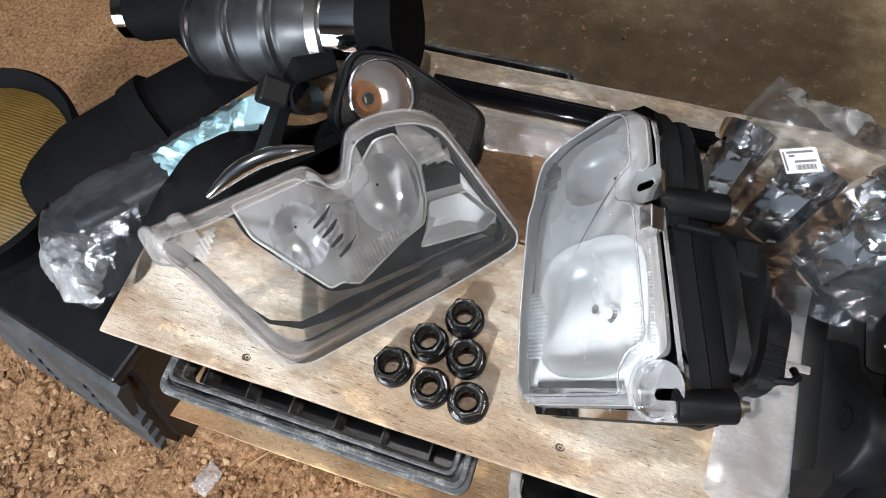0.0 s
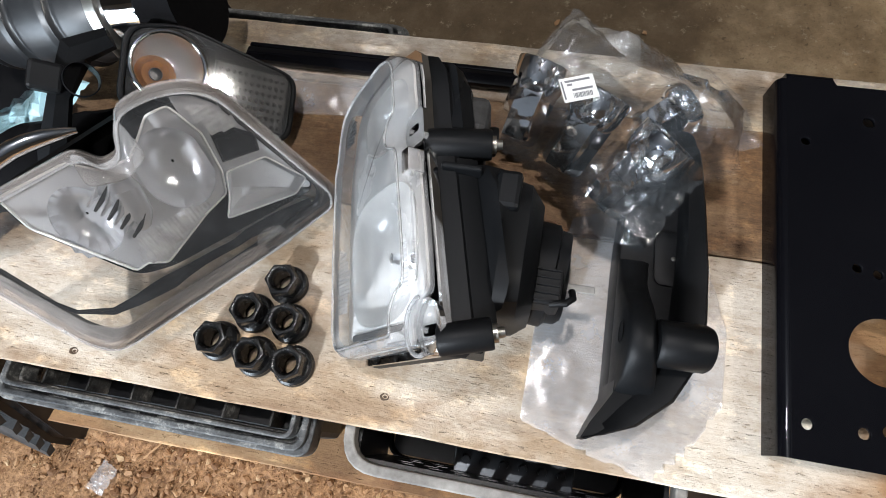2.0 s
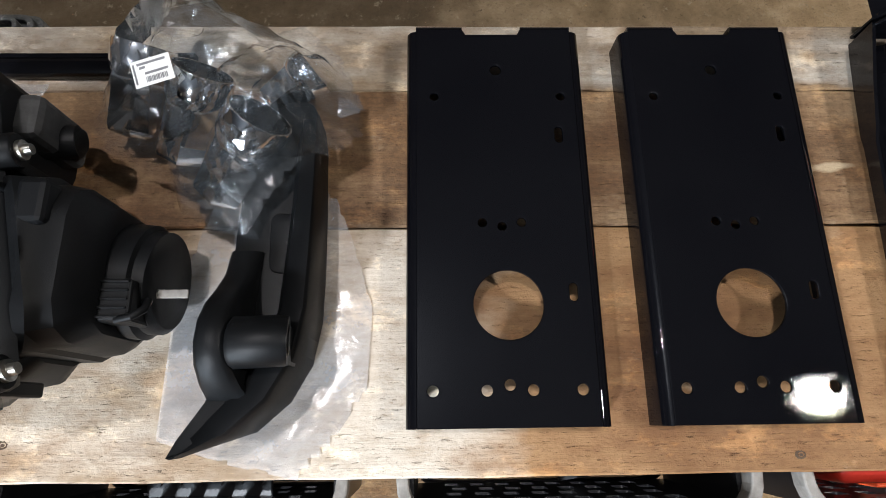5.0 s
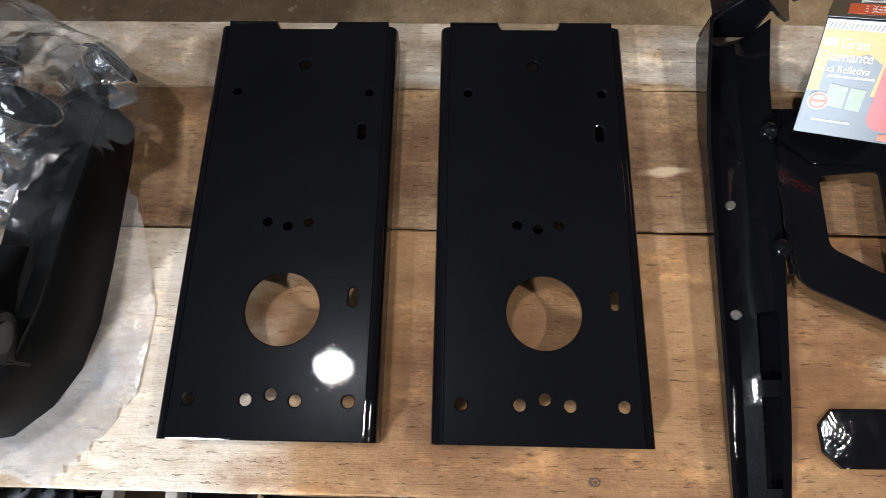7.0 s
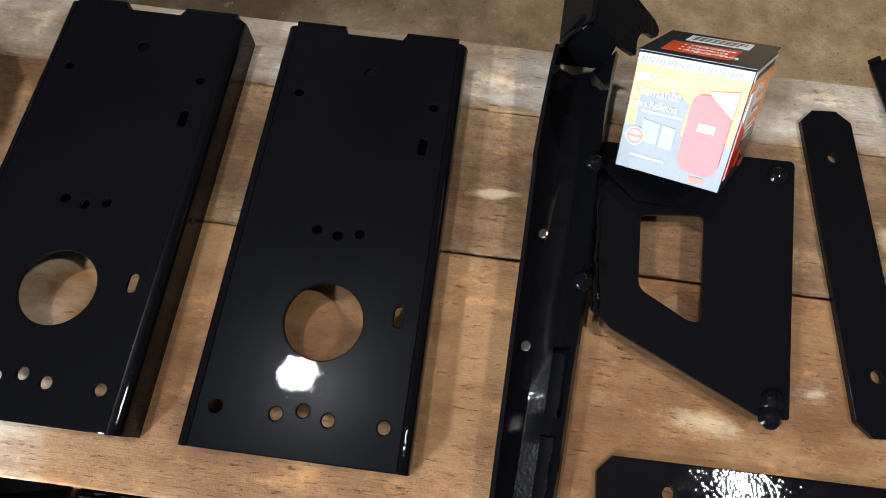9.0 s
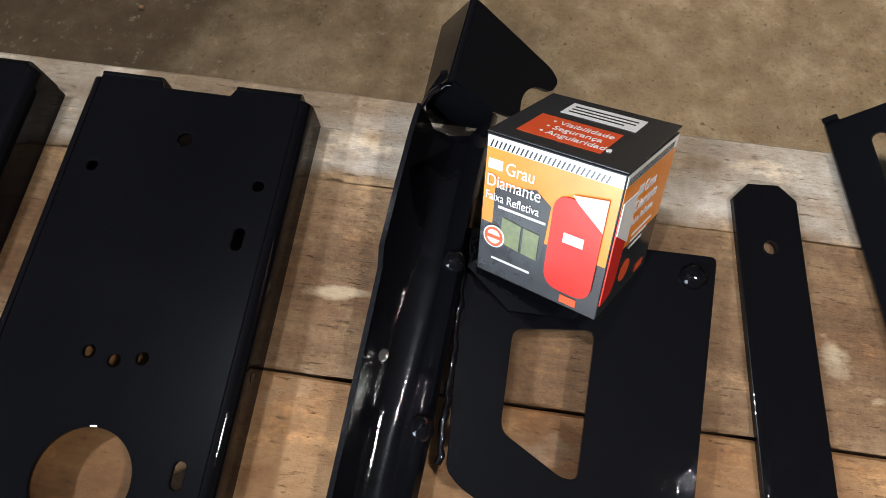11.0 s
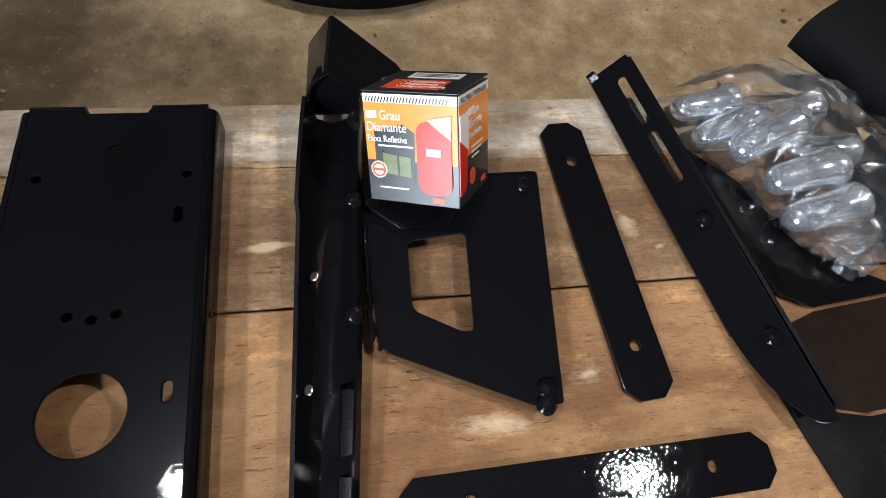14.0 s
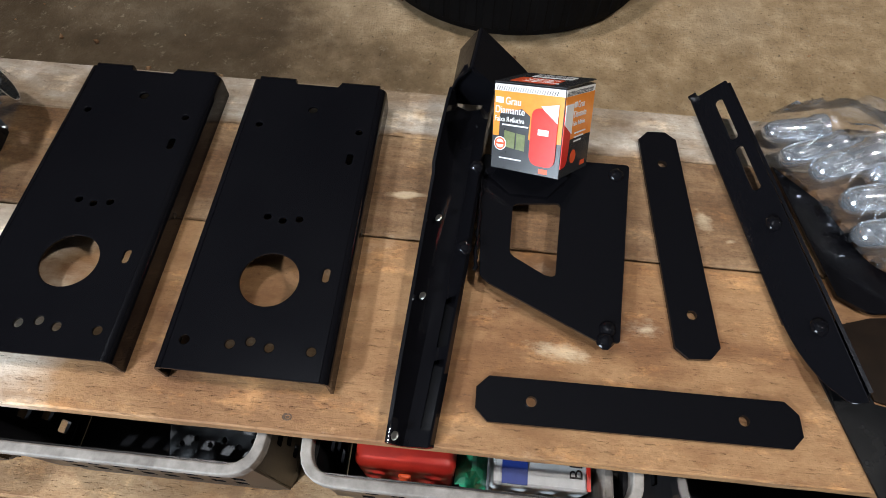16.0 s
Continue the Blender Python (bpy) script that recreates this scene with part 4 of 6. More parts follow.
# ---- printed box of reflective tape ----
def tape_box():
    m = axes((1.002, 0.580, 0.450), (0.0805, -0.0365, 0.0335), (-0.007, 0.0645, 0.0815))
    W, Hh, D = 0.095, 0.106, 0.087
    o = thing("tape_box", m @ Vector((W / 2, 0, -D / 2)), "orange and black printed carton of reflective tape, leaning back", "box")
    B = lambda x0, y0, z0, x1, y1, z1, bv=0.0: box(x0, y0, z0, x1, y1, z1, bv, m)
    part("carton", B(0, 0, -D, W, Hh, 0, 0.0007), BLACK_CARD, o)
    e, f = 0.0003, 0.0006
    part("orange_field", B(0.001, 0.042, 0, W - 0.001, Hh - 0.009, e), ORANGE_CARD, o)
    part("white_band", B(0.001, Hh - 0.009, 0, W - 0.001, Hh - 0.001, e), WHITE_CARD, o)
    for k in range(26):
        u = 0.003 + k * 0.0032
        bm = plate([(u, Hh - 0.0085), (u + 0.0012, Hh - 0.0085), (u + 0.0030, Hh - 0.0035), (u + 0.0018, Hh - 0.0035)], e, f, m=m)
        part("hatch_mark", bm, BLACK_CARD, o)
    part("truck_picture", plate([(0.010, 0.026), (0.050, 0.022), (0.052, 0.070), (0.040, 0.078), (0.010, 0.070)], e, f, m=m), BLACK_CARD, o)
    part("olive_panel", plate([(0.018, 0.030), (0.033, 0.028), (0.033, 0.048), (0.018, 0.050)], f, 2 * f, m=m), GREEN_CARD, o)
    part("olive_panel", plate([(0.035, 0.028), (0.047, 0.027), (0.047, 0.047), (0.035, 0.048)], f, 2 * f, m=m), GREEN_CARD, o)
    part("red_roll", plate(rounded([(0.054, 0.012), (0.0885, 0.012), (0.0885, 0.080), (0.054, 0.082)], [0.014, 0.012, 0.006, 0.012], 6), f, 3 * f, m=m), RED_CARD, o)
    part("white_fold", plate([(0.070, 0.080), (0.0885, 0.066), (0.0885, 0.088), (0.066, 0.084)], 3 * f, 4 * f, m=m), WHITE_CARD, o)
    part("round_seal", plate(circle(0.013, 0.033, 0.0085, 24), 2 * f, 3 * f, m=m), WHITE_CARD, o)
    part("seal_ring", plate(circle(0.013, 0.033, 0.0075, 24), 3 * f, 3.5 * f, [circle(0.013, 0.033, 0.0055, 24)], m=m), ORANGE_RED_CARD, o)
    part("seal_bar", plate([(0.0065, 0.0318), (0.0195, 0.0318), (0.0195, 0.0345), (0.0065, 0.0345)], 3.6 * f, 4 * f, m=m), ORANGE_RED_CARD, o)
    part("logo_shape", B(0.003, 0.0825, e, 0.014, 0.0895, f), WHITE_CARD, o)
    letters("Grau", 0.0125, m @ pose(0.0165, 0.0815, f), WHITE_CARD, o, wide=0.85)
    letters("Diamante", 0.0125, m @ pose(0.003, 0.0705, 2 * f), WHITE_CARD, o, wide=0.85)
    letters("Faixa Refletiva", 0.0088, m @ pose(0.003, 0.0605, 2 * f), WHITE_CARD, o, wide=0.82)
    part("text_bar", B(0.014, 0.0560, f, 0.050, 0.0576, 2 * f), WHITE_CARD, o)
    part("text_bar", B(0.012, 0.014, e, 0.043, 0.0155, f), WHITE_CARD, o)
    part("logo_shape", B(0.068, 0.003, e, 0.080, 0.009, f), ORANGE_RED_CARD, o)
    part("logo_shape", B(0.064, 0.050, 3 * f, 0.078, 0.057, 4 * f), WHITE_CARD, o)
    # side
    s = m @ Matrix(((0, 0, 1, W), (0, 1, 0, 0), (-1, 0, 0, 0), (0, 0, 0, 1)))
    part("orange_field", box(0.001, 0.045, 0, D - 0.001, Hh - 0.009, e, 0, s), ORANGE_CARD, o)
    part("white_band", box(0.001, Hh - 0.009, 0, D - 0.001, Hh - 0.001, e, 0, s), WHITE_CARD, o)
    for k in range(24):
        u = 0.003 + k * 0.0032
        part("hatch_mark", plate([(u, Hh - 0.0085), (u + 0.0012, Hh - 0.0085), (u + 0.0030, Hh - 0.0035), (u + 0.0018, Hh - 0.0035)], e, f, m=s), BLACK_CARD, o)
    part("red_roll", plate(rounded([(0, 0.012), (0.018, 0.014), (0.022, 0.080), (0, 0.080)], [0.001, 0.012, 0.012, 0.001], 5), e, 2 * f, m=s), RED_CARD, o)
    part("white_fold", plate([(0, 0.066), (0.022, 0.052), (0.022, 0.088), (0.0, 0.088)], 2 * f, 3 * f, m=s), WHITE_CARD, o)
    letters("Grau", 0.0115, s @ pose(0.036, 0.0815, f), WHITE_CARD, o, wide=0.85)
    part("logo_shape", box(0.0265, 0.0825, e, 0.0345, 0.0890, f, 0, s), WHITE_CARD, o)
    letters("Diamante", 0.0115, s @ pose(0.026, 0.0705, f), WHITE_CARD, o, wide=0.85)
    letters("Faixa Refletiva", 0.008, s @ pose(0.026, 0.0605, f), WHITE_CARD, o, wide=0.8)
    for k in range(3):
        part("text_bar", box(0.034, 0.050 - 0.005 * k, e, 0.068 - 0.006 * k, 0.0518 - 0.005 * k, f, 0, s), WHITE_CARD, o)
    part("round_seal", plate(circle(0.036, 0.022, 0.0085, 24), e, f, m=s), ORANGE_RED_CARD, o)
    part("logo_shape", box(0.062, 0.006, e, 0.076, 0.012, f, 0, s), ORANGE_RED_CARD, o)
    # lid
    t = m @ Matrix(((1, 0, 0, 0), (0, 0, 1, Hh), (0, -1, 0, 0), (0, 0, 0, 1)))
    lid = part("lid", box(-0.0005, 0, 0.0, W + 0.0005, D, 0.0012, 0.0004, t @ pose(0, 0, 0.0005, 2.0, 0, 0)), BLACK_CARD, o)
    tt = t @ pose(0, 0, 0.0018, 2.0, 0, 0)
    part("vermilion_panel", box(0.014, 0.012, 0, 0.072, 0.046, e, 0, tt), ORANGE_RED_CARD, o)
    part("white_panel", box(0.022, 0.056, 0, 0.076, 0.077, e, 0, tt), WHITE_CARD, o)
    for k, word in enumerate(("Visibilidade", "Segurança", "Angularidade")):
        letters("• " + word, 0.0085, tt @ pose(0.026, 0.0355 - 0.0092 * k, e), WHITE_CARD, o)
    for k in range(3):
        part("text_bar", box(0.026, 0.0600 + 0.005 * k, e, 0.072 - 0.006 * (k == 0), 0.0615 + 0.005 * k, f, 0, tt), BLACK_CARD, o)


tape_box()


# ---- six wheel nuts ----
def wheel_nut():
    o = thing("wheel_nut", (0, 0, 0), "black steel flanged wheel nut on the pine board", "nut", "six wheel nuts")
    part("flange", lathe([(0.0115, 0.0), (0.0215, 0.0), (0.0232, 0.002), (0.0232, 0.005), (0.0222, 0.0065), (0.0222, 0.009), (0.0195, 0.0115), (0.0115, 0.0115)], None, 36), NUT_BLACK, o, "", 35)
    R = 0.0192
    hexo = [(math.cos(math.pi * k / 3) * R, math.sin(math.pi * k / 3) * R) for k in range(6)]
    part("hex_body", plate(hexo, 0.0105, 0.0335, [circle(0, 0, 0.0128, 30)], bevel=0.0016), NUT_BLACK, o, "", 35)
    part("thread_bore", lathe([(0.0128, 0.0335), (0.0112, 0.0315)] + [(0.0112 - 0.0006 * (k % 2), 0.0305 - 0.0015 * k) for k in range(19)], None, 30), NUT_BLACK, o, "", 60)
    return o


nut = wheel_nut()
spots = ((-0.118, 0.375, 10), (-0.103, 0.331, 25), (-0.132, 0.288, 5), (-0.149, 0.336, 18), (-0.180, 0.298, 2), (-0.087, 0.285, 31))
nut.matrix_basis = pose(spots[0][0], spots[0][1], BT, 0, 0, spots[0][2])
for x, y, a in spots[1:]:
    copy_thing(nut, pose(x, y, BT, 0, 0, a))


# ---- truck headlights ----
def clamp_floor(bm, z=BT + 0.002):
    for v in bm.verts:
        v.co.z = max(v.co.z, z)
    return bm


def scaled(pts, s, cu=0.13, cv=0.095):
    return [(cu + (u - cu) * s, cv + (v - cv) * s) for u, v in pts]


def shaped(rings, m, caps=False):
    bm = loft([[(u, v, w) for u, v in pts] for pts, w in rings], caps=caps)
    bm.transform(m)
    return bm


def bowl(cu, cv, ru, rv, depth, m, w0, fluted=0.0, power=3.2):
    """A reflector bowl: an oblong dish with facets."""
    rings = []
    for k in range(9):
        a = k / 8
        r = math.cos(a * math.pi / 2) ** 0.7 if k < 8 else 0.04
        ring = []
        for i in range(40):
            t = 2 * math.pi * i / 40
            c, s = math.cos(t), math.sin(t)
            e = (abs(c) ** power + abs(s) ** power) ** (-1 / power)
            f = 1 + fluted * (i % 2) * (1 - a)
            ring.append((cu + ru * r * c * e * f, cv + rv * r * s * e * f, w0 - depth * math.sin(a * math.pi / 2)))
        rings.append(ring)
    bm = loft(rings, caps=False)
    bm.transform(m)
    return bm


def ribbed_patch(pts, w, m, pitch, amp, axis=0):
    """A patch of moulded flutes on the lens."""
    us, vs = [p[0] for p in pts], [p[1] for p in pts]
    u0, u1, v0, v1 = min(us), max(us), min(vs), max(vs)
    bm, g = bmesh.new(), {}
    nu, nv = (int((u1 - u0) / pitch * 2) + 1, 9) if axis == 0 else (9, int((v1 - v0) / pitch * 2) + 1)
    for i in range(nu):
        for j in range(nv):
            u, v = u0 + (u1 - u0) * i / (nu - 1), v0 + (v1 - v0) * j / (nv - 1)
            if inside((u, v), pts):
                g[i, j] = bm.verts.new((u, v, w + amp * ((i if axis == 0 else j) % 2)))
    for (i, j), a in g.items():
        q = [g.get(k) for k in ((i + 1, j), (i + 1, j + 1), (i, j + 1))]
        if all(q):
            bm.faces.new((a, *q))
    for v in [v for v in bm.verts if not v.link_faces]:
        bm.verts.remove(v)
    bm.transform(m)
    return bm


def side_ring(sides, k=12):
    """Points along a ring given as four sides, k points to each, so that rings of unlike outline can be skinned together."""
    out = []
    for side in sides:
        pts = [Vector(p) for p in side]
        run = [0.0]
        for a, b in zip(pts, pts[1:]):
            run.append(run[-1] + (b - a).length)
        for i in range(k):
            d, q = run[-1] * i / k, 0
            while q < len(pts) - 2 and run[q + 1] < d:
                q += 1
            out.append(pts[q].lerp(pts[q + 1], (d - run[q]) / max(run[q + 1] - run[q], 1e-9)))
    return out


def rect_ring(x, y0, y1, z0, z1, c=0.02, lean=None):
    """A rounded upright rectangle at x; with lean it lies that far behind the slanted lens instead."""
    ring = side_ring([[(x, y0, z0 + c), (x, y0 + 0.3 * c, z0 + 0.3 * c), (x, y0 + c, z0), (x, y1 - c, z0)], [(x, y1 - c, z0), (x, y1 - 0.3 * c, z0 + 0.3 * c), (x, y1, z0 + c), (x, y1, z1 - c)], [(x, y1, z1 - c), (x, y1 - 0.3 * c, z1 - 0.3 * c), (x, y1 - c, z1), (x, y0 + c, z1)], [(x, y0 + c, z1), (x, y0 + 0.3 * c, z1 - 0.3 * c), (x, y0, z1 - c), (x, y0, z0 + c)]])
    if lean is not None:
        for p in ring:
            p.x = -0.016 + 0.80 * (p.z - 0.434) - 0.27 * (p.y - 0.291) + lean
    return ring


def new_headlight():
    o = thing("headlight", (0.03, 0.44, BT), "new clear truck headlight with a black housing, propped on edge", "headlight", "truck headlights")
    m = axes((-0.029, 0.291, 0.434), (-0.195, 0.977, 0.084), (0.652, 0.065, 0.755), True) @ Matrix(((1, 0, 0, 0), (0, 1, 0, 0), (0, 0.11, 1, -0.0185), (0, 0, 0, 1)))
    rim_sides = [[(0.0, 0.0), (0.02, -0.012), (0.10, -0.016), (0.18, -0.014), (0.222, -0.012), (0.226, -0.007), (0.268, 0.002), (0.29, 0.012)], [(0.29, 0.012), (0.301, 0.045), (0.307, 0.12), (0.303, 0.142)], [(0.303, 0.142), (0.292, 0.154), (0.262, 0.160), (0.226, 0.162), (0.184, 0.166), (0.085, 0.178), (0.006, 0.188)], [(0.006, 0.188), (0.0, 0.180), (0.0, 0.09), (0.0, 0.0)]]
    out = [p for side in rim_sides for p in side[:-1]]
    dome = rounded([(0.005, 0.003), (0.022, -0.008), (0.10, -0.012), (0.18, -0.010), (0.222, -0.008), (0.229, -0.002), (0.266, 0.007), (0.285, 0.016), (0.296, 0.046), (0.302, 0.118), (0.297, 0.140), (0.285, 0.150), (0.232, 0.155), (0.226, 0.140), (0.212, 0.131), (0.198, 0.136), (0.190, 0.158), (0.085, 0.171), (0.054, 0.173), (0.046, 0.154), (0.026, 0.141), (0.008, 0.146)], 0.008, 3)
    c = (0.145, 0.082)
    S = lambda pts, k: scaled(pts, k, *c)
    part("lens_rim", plate(S(out, 1.012), -0.012, -0.004, [S(out, 0.955)], m), FROST, o, "milky clear plastic rim")
    lens = part("lens", shaped([(S(dome, 0.945), 0.0245), (S(dome, 0.80), 0.0280), (S(dome, 0.55), 0.0310), (S(dome, 0.25), 0.0325), (S(dome, 0.02), 0.033)], m), CLEAR, o, "clear polycarbonate lens", 50)
    part("lens_wall", shaped([(S(dome, 1.0), -0.004), (S(dome, 0.992), 0.010), (S(dome, 0.975), 0.020), (S(dome, 0.945), 0.0245)], m), FROST, lens, "milky moulded side wall", 50)
    part("mount_lobe", plate(circle(0.024, 0.164, 0.025, 28), -0.004, 0.001, [slot(0.020, 0.172, 0.005, 0.008, 90)], m), CLEAR_RIM, lens, "clear mounting lobe with a slot")
    part("lobe_wall", tube([m @ Vector((0.024 + 0.025 * math.cos(a), 0.164 + 0.025 * math.sin(a), 0.008)) for a in [math.pi * (0.9 + 0.09 * k) for k in range(13)]], 0.0022, 8), FROST, lens)
    part("mount_lobe", plate(rounded([(0.194, 0.170), (0.196, 0.138), (0.212, 0.130), (0.228, 0.138), (0.231, 0.168)], 0.008, 4), -0.002, 0.003, [slot(0.212, 0.150, 0.004, 0.006, 90)], m), CLEAR_RIM, lens)
    part("clip", box(0.160, 0.158, 0.004, 0.182, 0.172, 0.022, 0.001, m), CLEAR_RIM, lens, "clear moulded clip")
    ring = S(dome, 0.93)
    part("moulded_line", tube([m @ Vector((u, v, 0.0255)) for u, v in ring + ring[:1]], 0.0013, 6), CLEAR_RIM, lens)
    part("frosted_foot", plate([(0.008, 0.004), (0.026, -0.002), (0.026, 0.132), (0.010, 0.136)], 0.004, 0.006, m=m), FROST, lens, "frosted band along the lens")
    for pts, w, pitch, axis in (([(0.052, 0.006), (0.128, 0.004), (0.118, 0.030), (0.086, 0.044), (0.052, 0.034)], 0.0225, 0.0042, 0), ([(0.236, 0.010), (0.262, 0.016), (0.276, 0.030), (0.262, 0.052), (0.238, 0.044)], 0.0205, 0.0042, 0), ([(0.048, 0.150), (0.10, 0.148), (0.10, 0.162), (0.050, 0.166)], 0.018, 0.0036, 0), ([(0.06, 0.1655), (0.155, 0.1575), (0.155, 0.1635), (0.06, 0.1715)], 0.013, 0.0030, 0)):
        part("fluted_panel", ribbed_patch(pts, w, m, pitch, 0.0008, axis), FLUTED, lens, "finely fluted lens panel")

    def oblong(cu, cv, ru, rv, power, n=40):
        pts = []
        for i in range(n):
            a, b = math.cos(2 * math.pi * i / n), math.sin(2 * math.pi * i / n)
            e = (abs(a) ** power + abs(b) ** power) ** (-1 / power)
            pts.append((cu + ru * a * e, cv + rv * b * e))
        return pts

    part("bezel", plate(S(dome, 0.985), 0.0, 0.003, [oblong(0.104, 0.078, 0.070, 0.077, 3.0), oblong(0.250, 0.088, 0.036, 0.052, 2.6)], m), REFLECTOR, o, "silvered bezel round both reflectors")
    part("main_reflector", bowl(0.104, 0.078, 0.0705, 0.0775, 0.040, m, 0.0025, 0.0, 3.0), REFLECTOR, o, "silvered square main reflector bowl", 60)
    part("signal_reflector", bowl(0.250, 0.088, 0.0365, 0.0525, 0.026, m, 0.0025, 0.0, 2.6), REFLECTOR, o, "silvered upper reflector bowl", 60)
    edge = oblong(0.104, 0.078, 0.0705, 0.0775, 3.0)
    part("reflector_edge", tube([m @ Vector((u, v, 0.004)) for u, v in edge + edge[:1]], 0.0012, 6), WHITE_CARD, o, "bright moulded edge")
    part("dark_trim", box(0.024, 0.010, 0.0035, 0.031, 0.128, 0.0065, 0.001, m), PLASTIC, o)
    part("bulb", lathe([(0, 0.030), (0.005, 0.028), (0.0065, 0.022), (0.0065, 0.008), (0.010, 0.004), (0.010, 0.0)], m @ pose(0.104, 0.078, -0.036), 18), CHROME, o, "", 40)

    # the black housing behind the slanted lens
    def rim_ring(k, w, dx):
        return [m @ Vector((c[0] + (p.x - c[0]) * k, c[1] + (p.y - c[1]) * k, w)) + Vector((dx, 0, 0)) for p in side_ring(rim_sides)]

    bm = loft([rim_ring(0.90, -0.020, 0.0), rim_ring(0.99, -0.012, 0.0), rim_ring(1.0, -0.014, 0.004), rim_ring(1.0, -0.014, 0.016), rim_ring(0.965, -0.014, 0.020), rim_ring(0.94, -0.016, 0.034), rim_ring(0.90, -0.018, 0.040)], caps=False)
    part("housing", clamp_floor(bm), PLASTIC, o, "matt black moulded housing", 30)
    part("back_plate", clamp_floor(shaped([([(p.x, p.y) for p in side_ring(rim_sides)], -0.044), (scaled([(p.x, p.y) for p in side_ring(rim_sides)], 0.9, *c), -0.050), (scaled([(p.x, p.y) for p in side_ring(rim_sides)], 0.03, *c), -0.051)], m @ Matrix.Translation((0.0, 0.0, 0.006)))), PLASTIC, o, "", 35)
    part("rear_can", loft([rect_ring(0, 0.343, 0.492, 0.405, 0.566, 0.03, 0.060), rect_ring(0, 0.343, 0.492, 0.405, 0.570, 0.03, 0.066), rect_ring(0.124, 0.345, 0.490, 0.405, 0.568, 0.03), rect_ring(0.128, 0.349, 0.486, 0.407, 0.563, 0.03), rect_ring(0.146, 0.352, 0.484, 0.409, 0.556, 0.03), rect_ring(0.160, 0.362, 0.474, 0.415, 0.535, 0.03)]), PLASTIC, o, "", 35)
    part("can_rib", box(0.060, 0.470, 0.555, 0.098, 0.476, 0.5735, 0.002), PLASTIC, o)
    part("can_pad", box(0.112, 0.440, 0.540, 0.136, 0.478, 0.570, 0.005), PLASTIC, o)
    part("lower_skirt", loft([rect_ring(0, 0.315, 0.356, 0.425, 0.500, 0.012, 0.056), rect_ring(0.092, 0.325, 0.356, 0.43, 0.510, 0.012), rect_ring(0.108, 0.340, 0.356, 0.44, 0.505, 0.012)]), PLASTIC, o, "", 35)
    part("upper_block", loft([rect_ring(0, 0.500, 0.592, 0.425, 0.571, 0.015, 0.040), rect_ring(0.060, 0.503, 0.588, 0.43, 0.565, 0.015), rect_ring(0.072, 0.51, 0.575, 0.44, 0.555, 0.02)]), PLASTIC, o, "", 35)
    part("upper_step", box(0.05, 0.533, 0.455, 0.092, 0.575, 0.535, 0.008), PLASTIC_DUSTY, o)
    part("upper_tube", tube([(0.06, 0.545, 0.495), (0.100, 0.550, 0.486), (0.102, 0.550, 0.486)], [0.016, 0.016, 0.012], 20), PLASTIC, o, "", 40)
    for a, b, r in (((0.086, 0.314, 0.566), (0.130, 0.327, 0.568), 0.0140), ((0.040, 0.496, 0.562), (0.102, 0.505, 0.560), 0.0150)):
        a, b = Vector(a), Vector(b)
        d = (b - a).normalized()
        part("mount_peg", tube([a, a + d * 0.002, b - d * 0.002, b], [r * 0.96, r, r, r * 0.92], 20), PLASTIC, o, "", 40)
        part("peg_bore", tube([a - d * 0.0012, a - d * 0.0006], r * 0.72, 18), CRATE_DARK, o)
        part("adjuster_screw", tube([b, b + d * 0.004, b + d * 0.0045, b + d * 0.010], [0.0085, 0.0085, 0.005, 0.0045], 14), STEEL, o, "zinc adjuster screw", 40)
        part("peg_web", box(a.x, a.y - 0.004, a.z - 0.055, b.x - 0.006, a.y + 0.008, a.z - 0.006, 0.002), PLASTIC, o)
    part("back_cap", tube([(0.155, 0.418, 0.462), (0.176, 0.416, 0.461), (0.180, 0.416, 0.461), (0.190, 0.415, 0.461), (0.192, 0.415, 0.461)], [0.054, 0.054, 0.049, 0.048, 0.043], 32), PLASTIC, o, "", 40)
    part("connector", box(0.138, 0.371, 0.468, 0.186, 0.407, 0.518, 0.003), PLASTIC, o)
    for k in range(5):
        part("connector_rib", box(0.140, 0.3735 + 0.0075 * k, 0.518, 0.184, 0.3755 + 0.0075 * k, 0.5205, 0.0006), PLASTIC, o)
    part("connector_ear", tube([(0.176, 0.372, 0.517), (0.190, 0.374, 0.521), (0.197, 0.381, 0.515), (0.196, 0.390, 0.507)], 0.0035, 8), PLASTIC, o, "", 50)
    part("cable_strap", box(0.186, 0.396, 0.484, 0.220, 0.404, 0.487, 0.001), CRATE_GREY, o, "pale plastic strap")
    return o


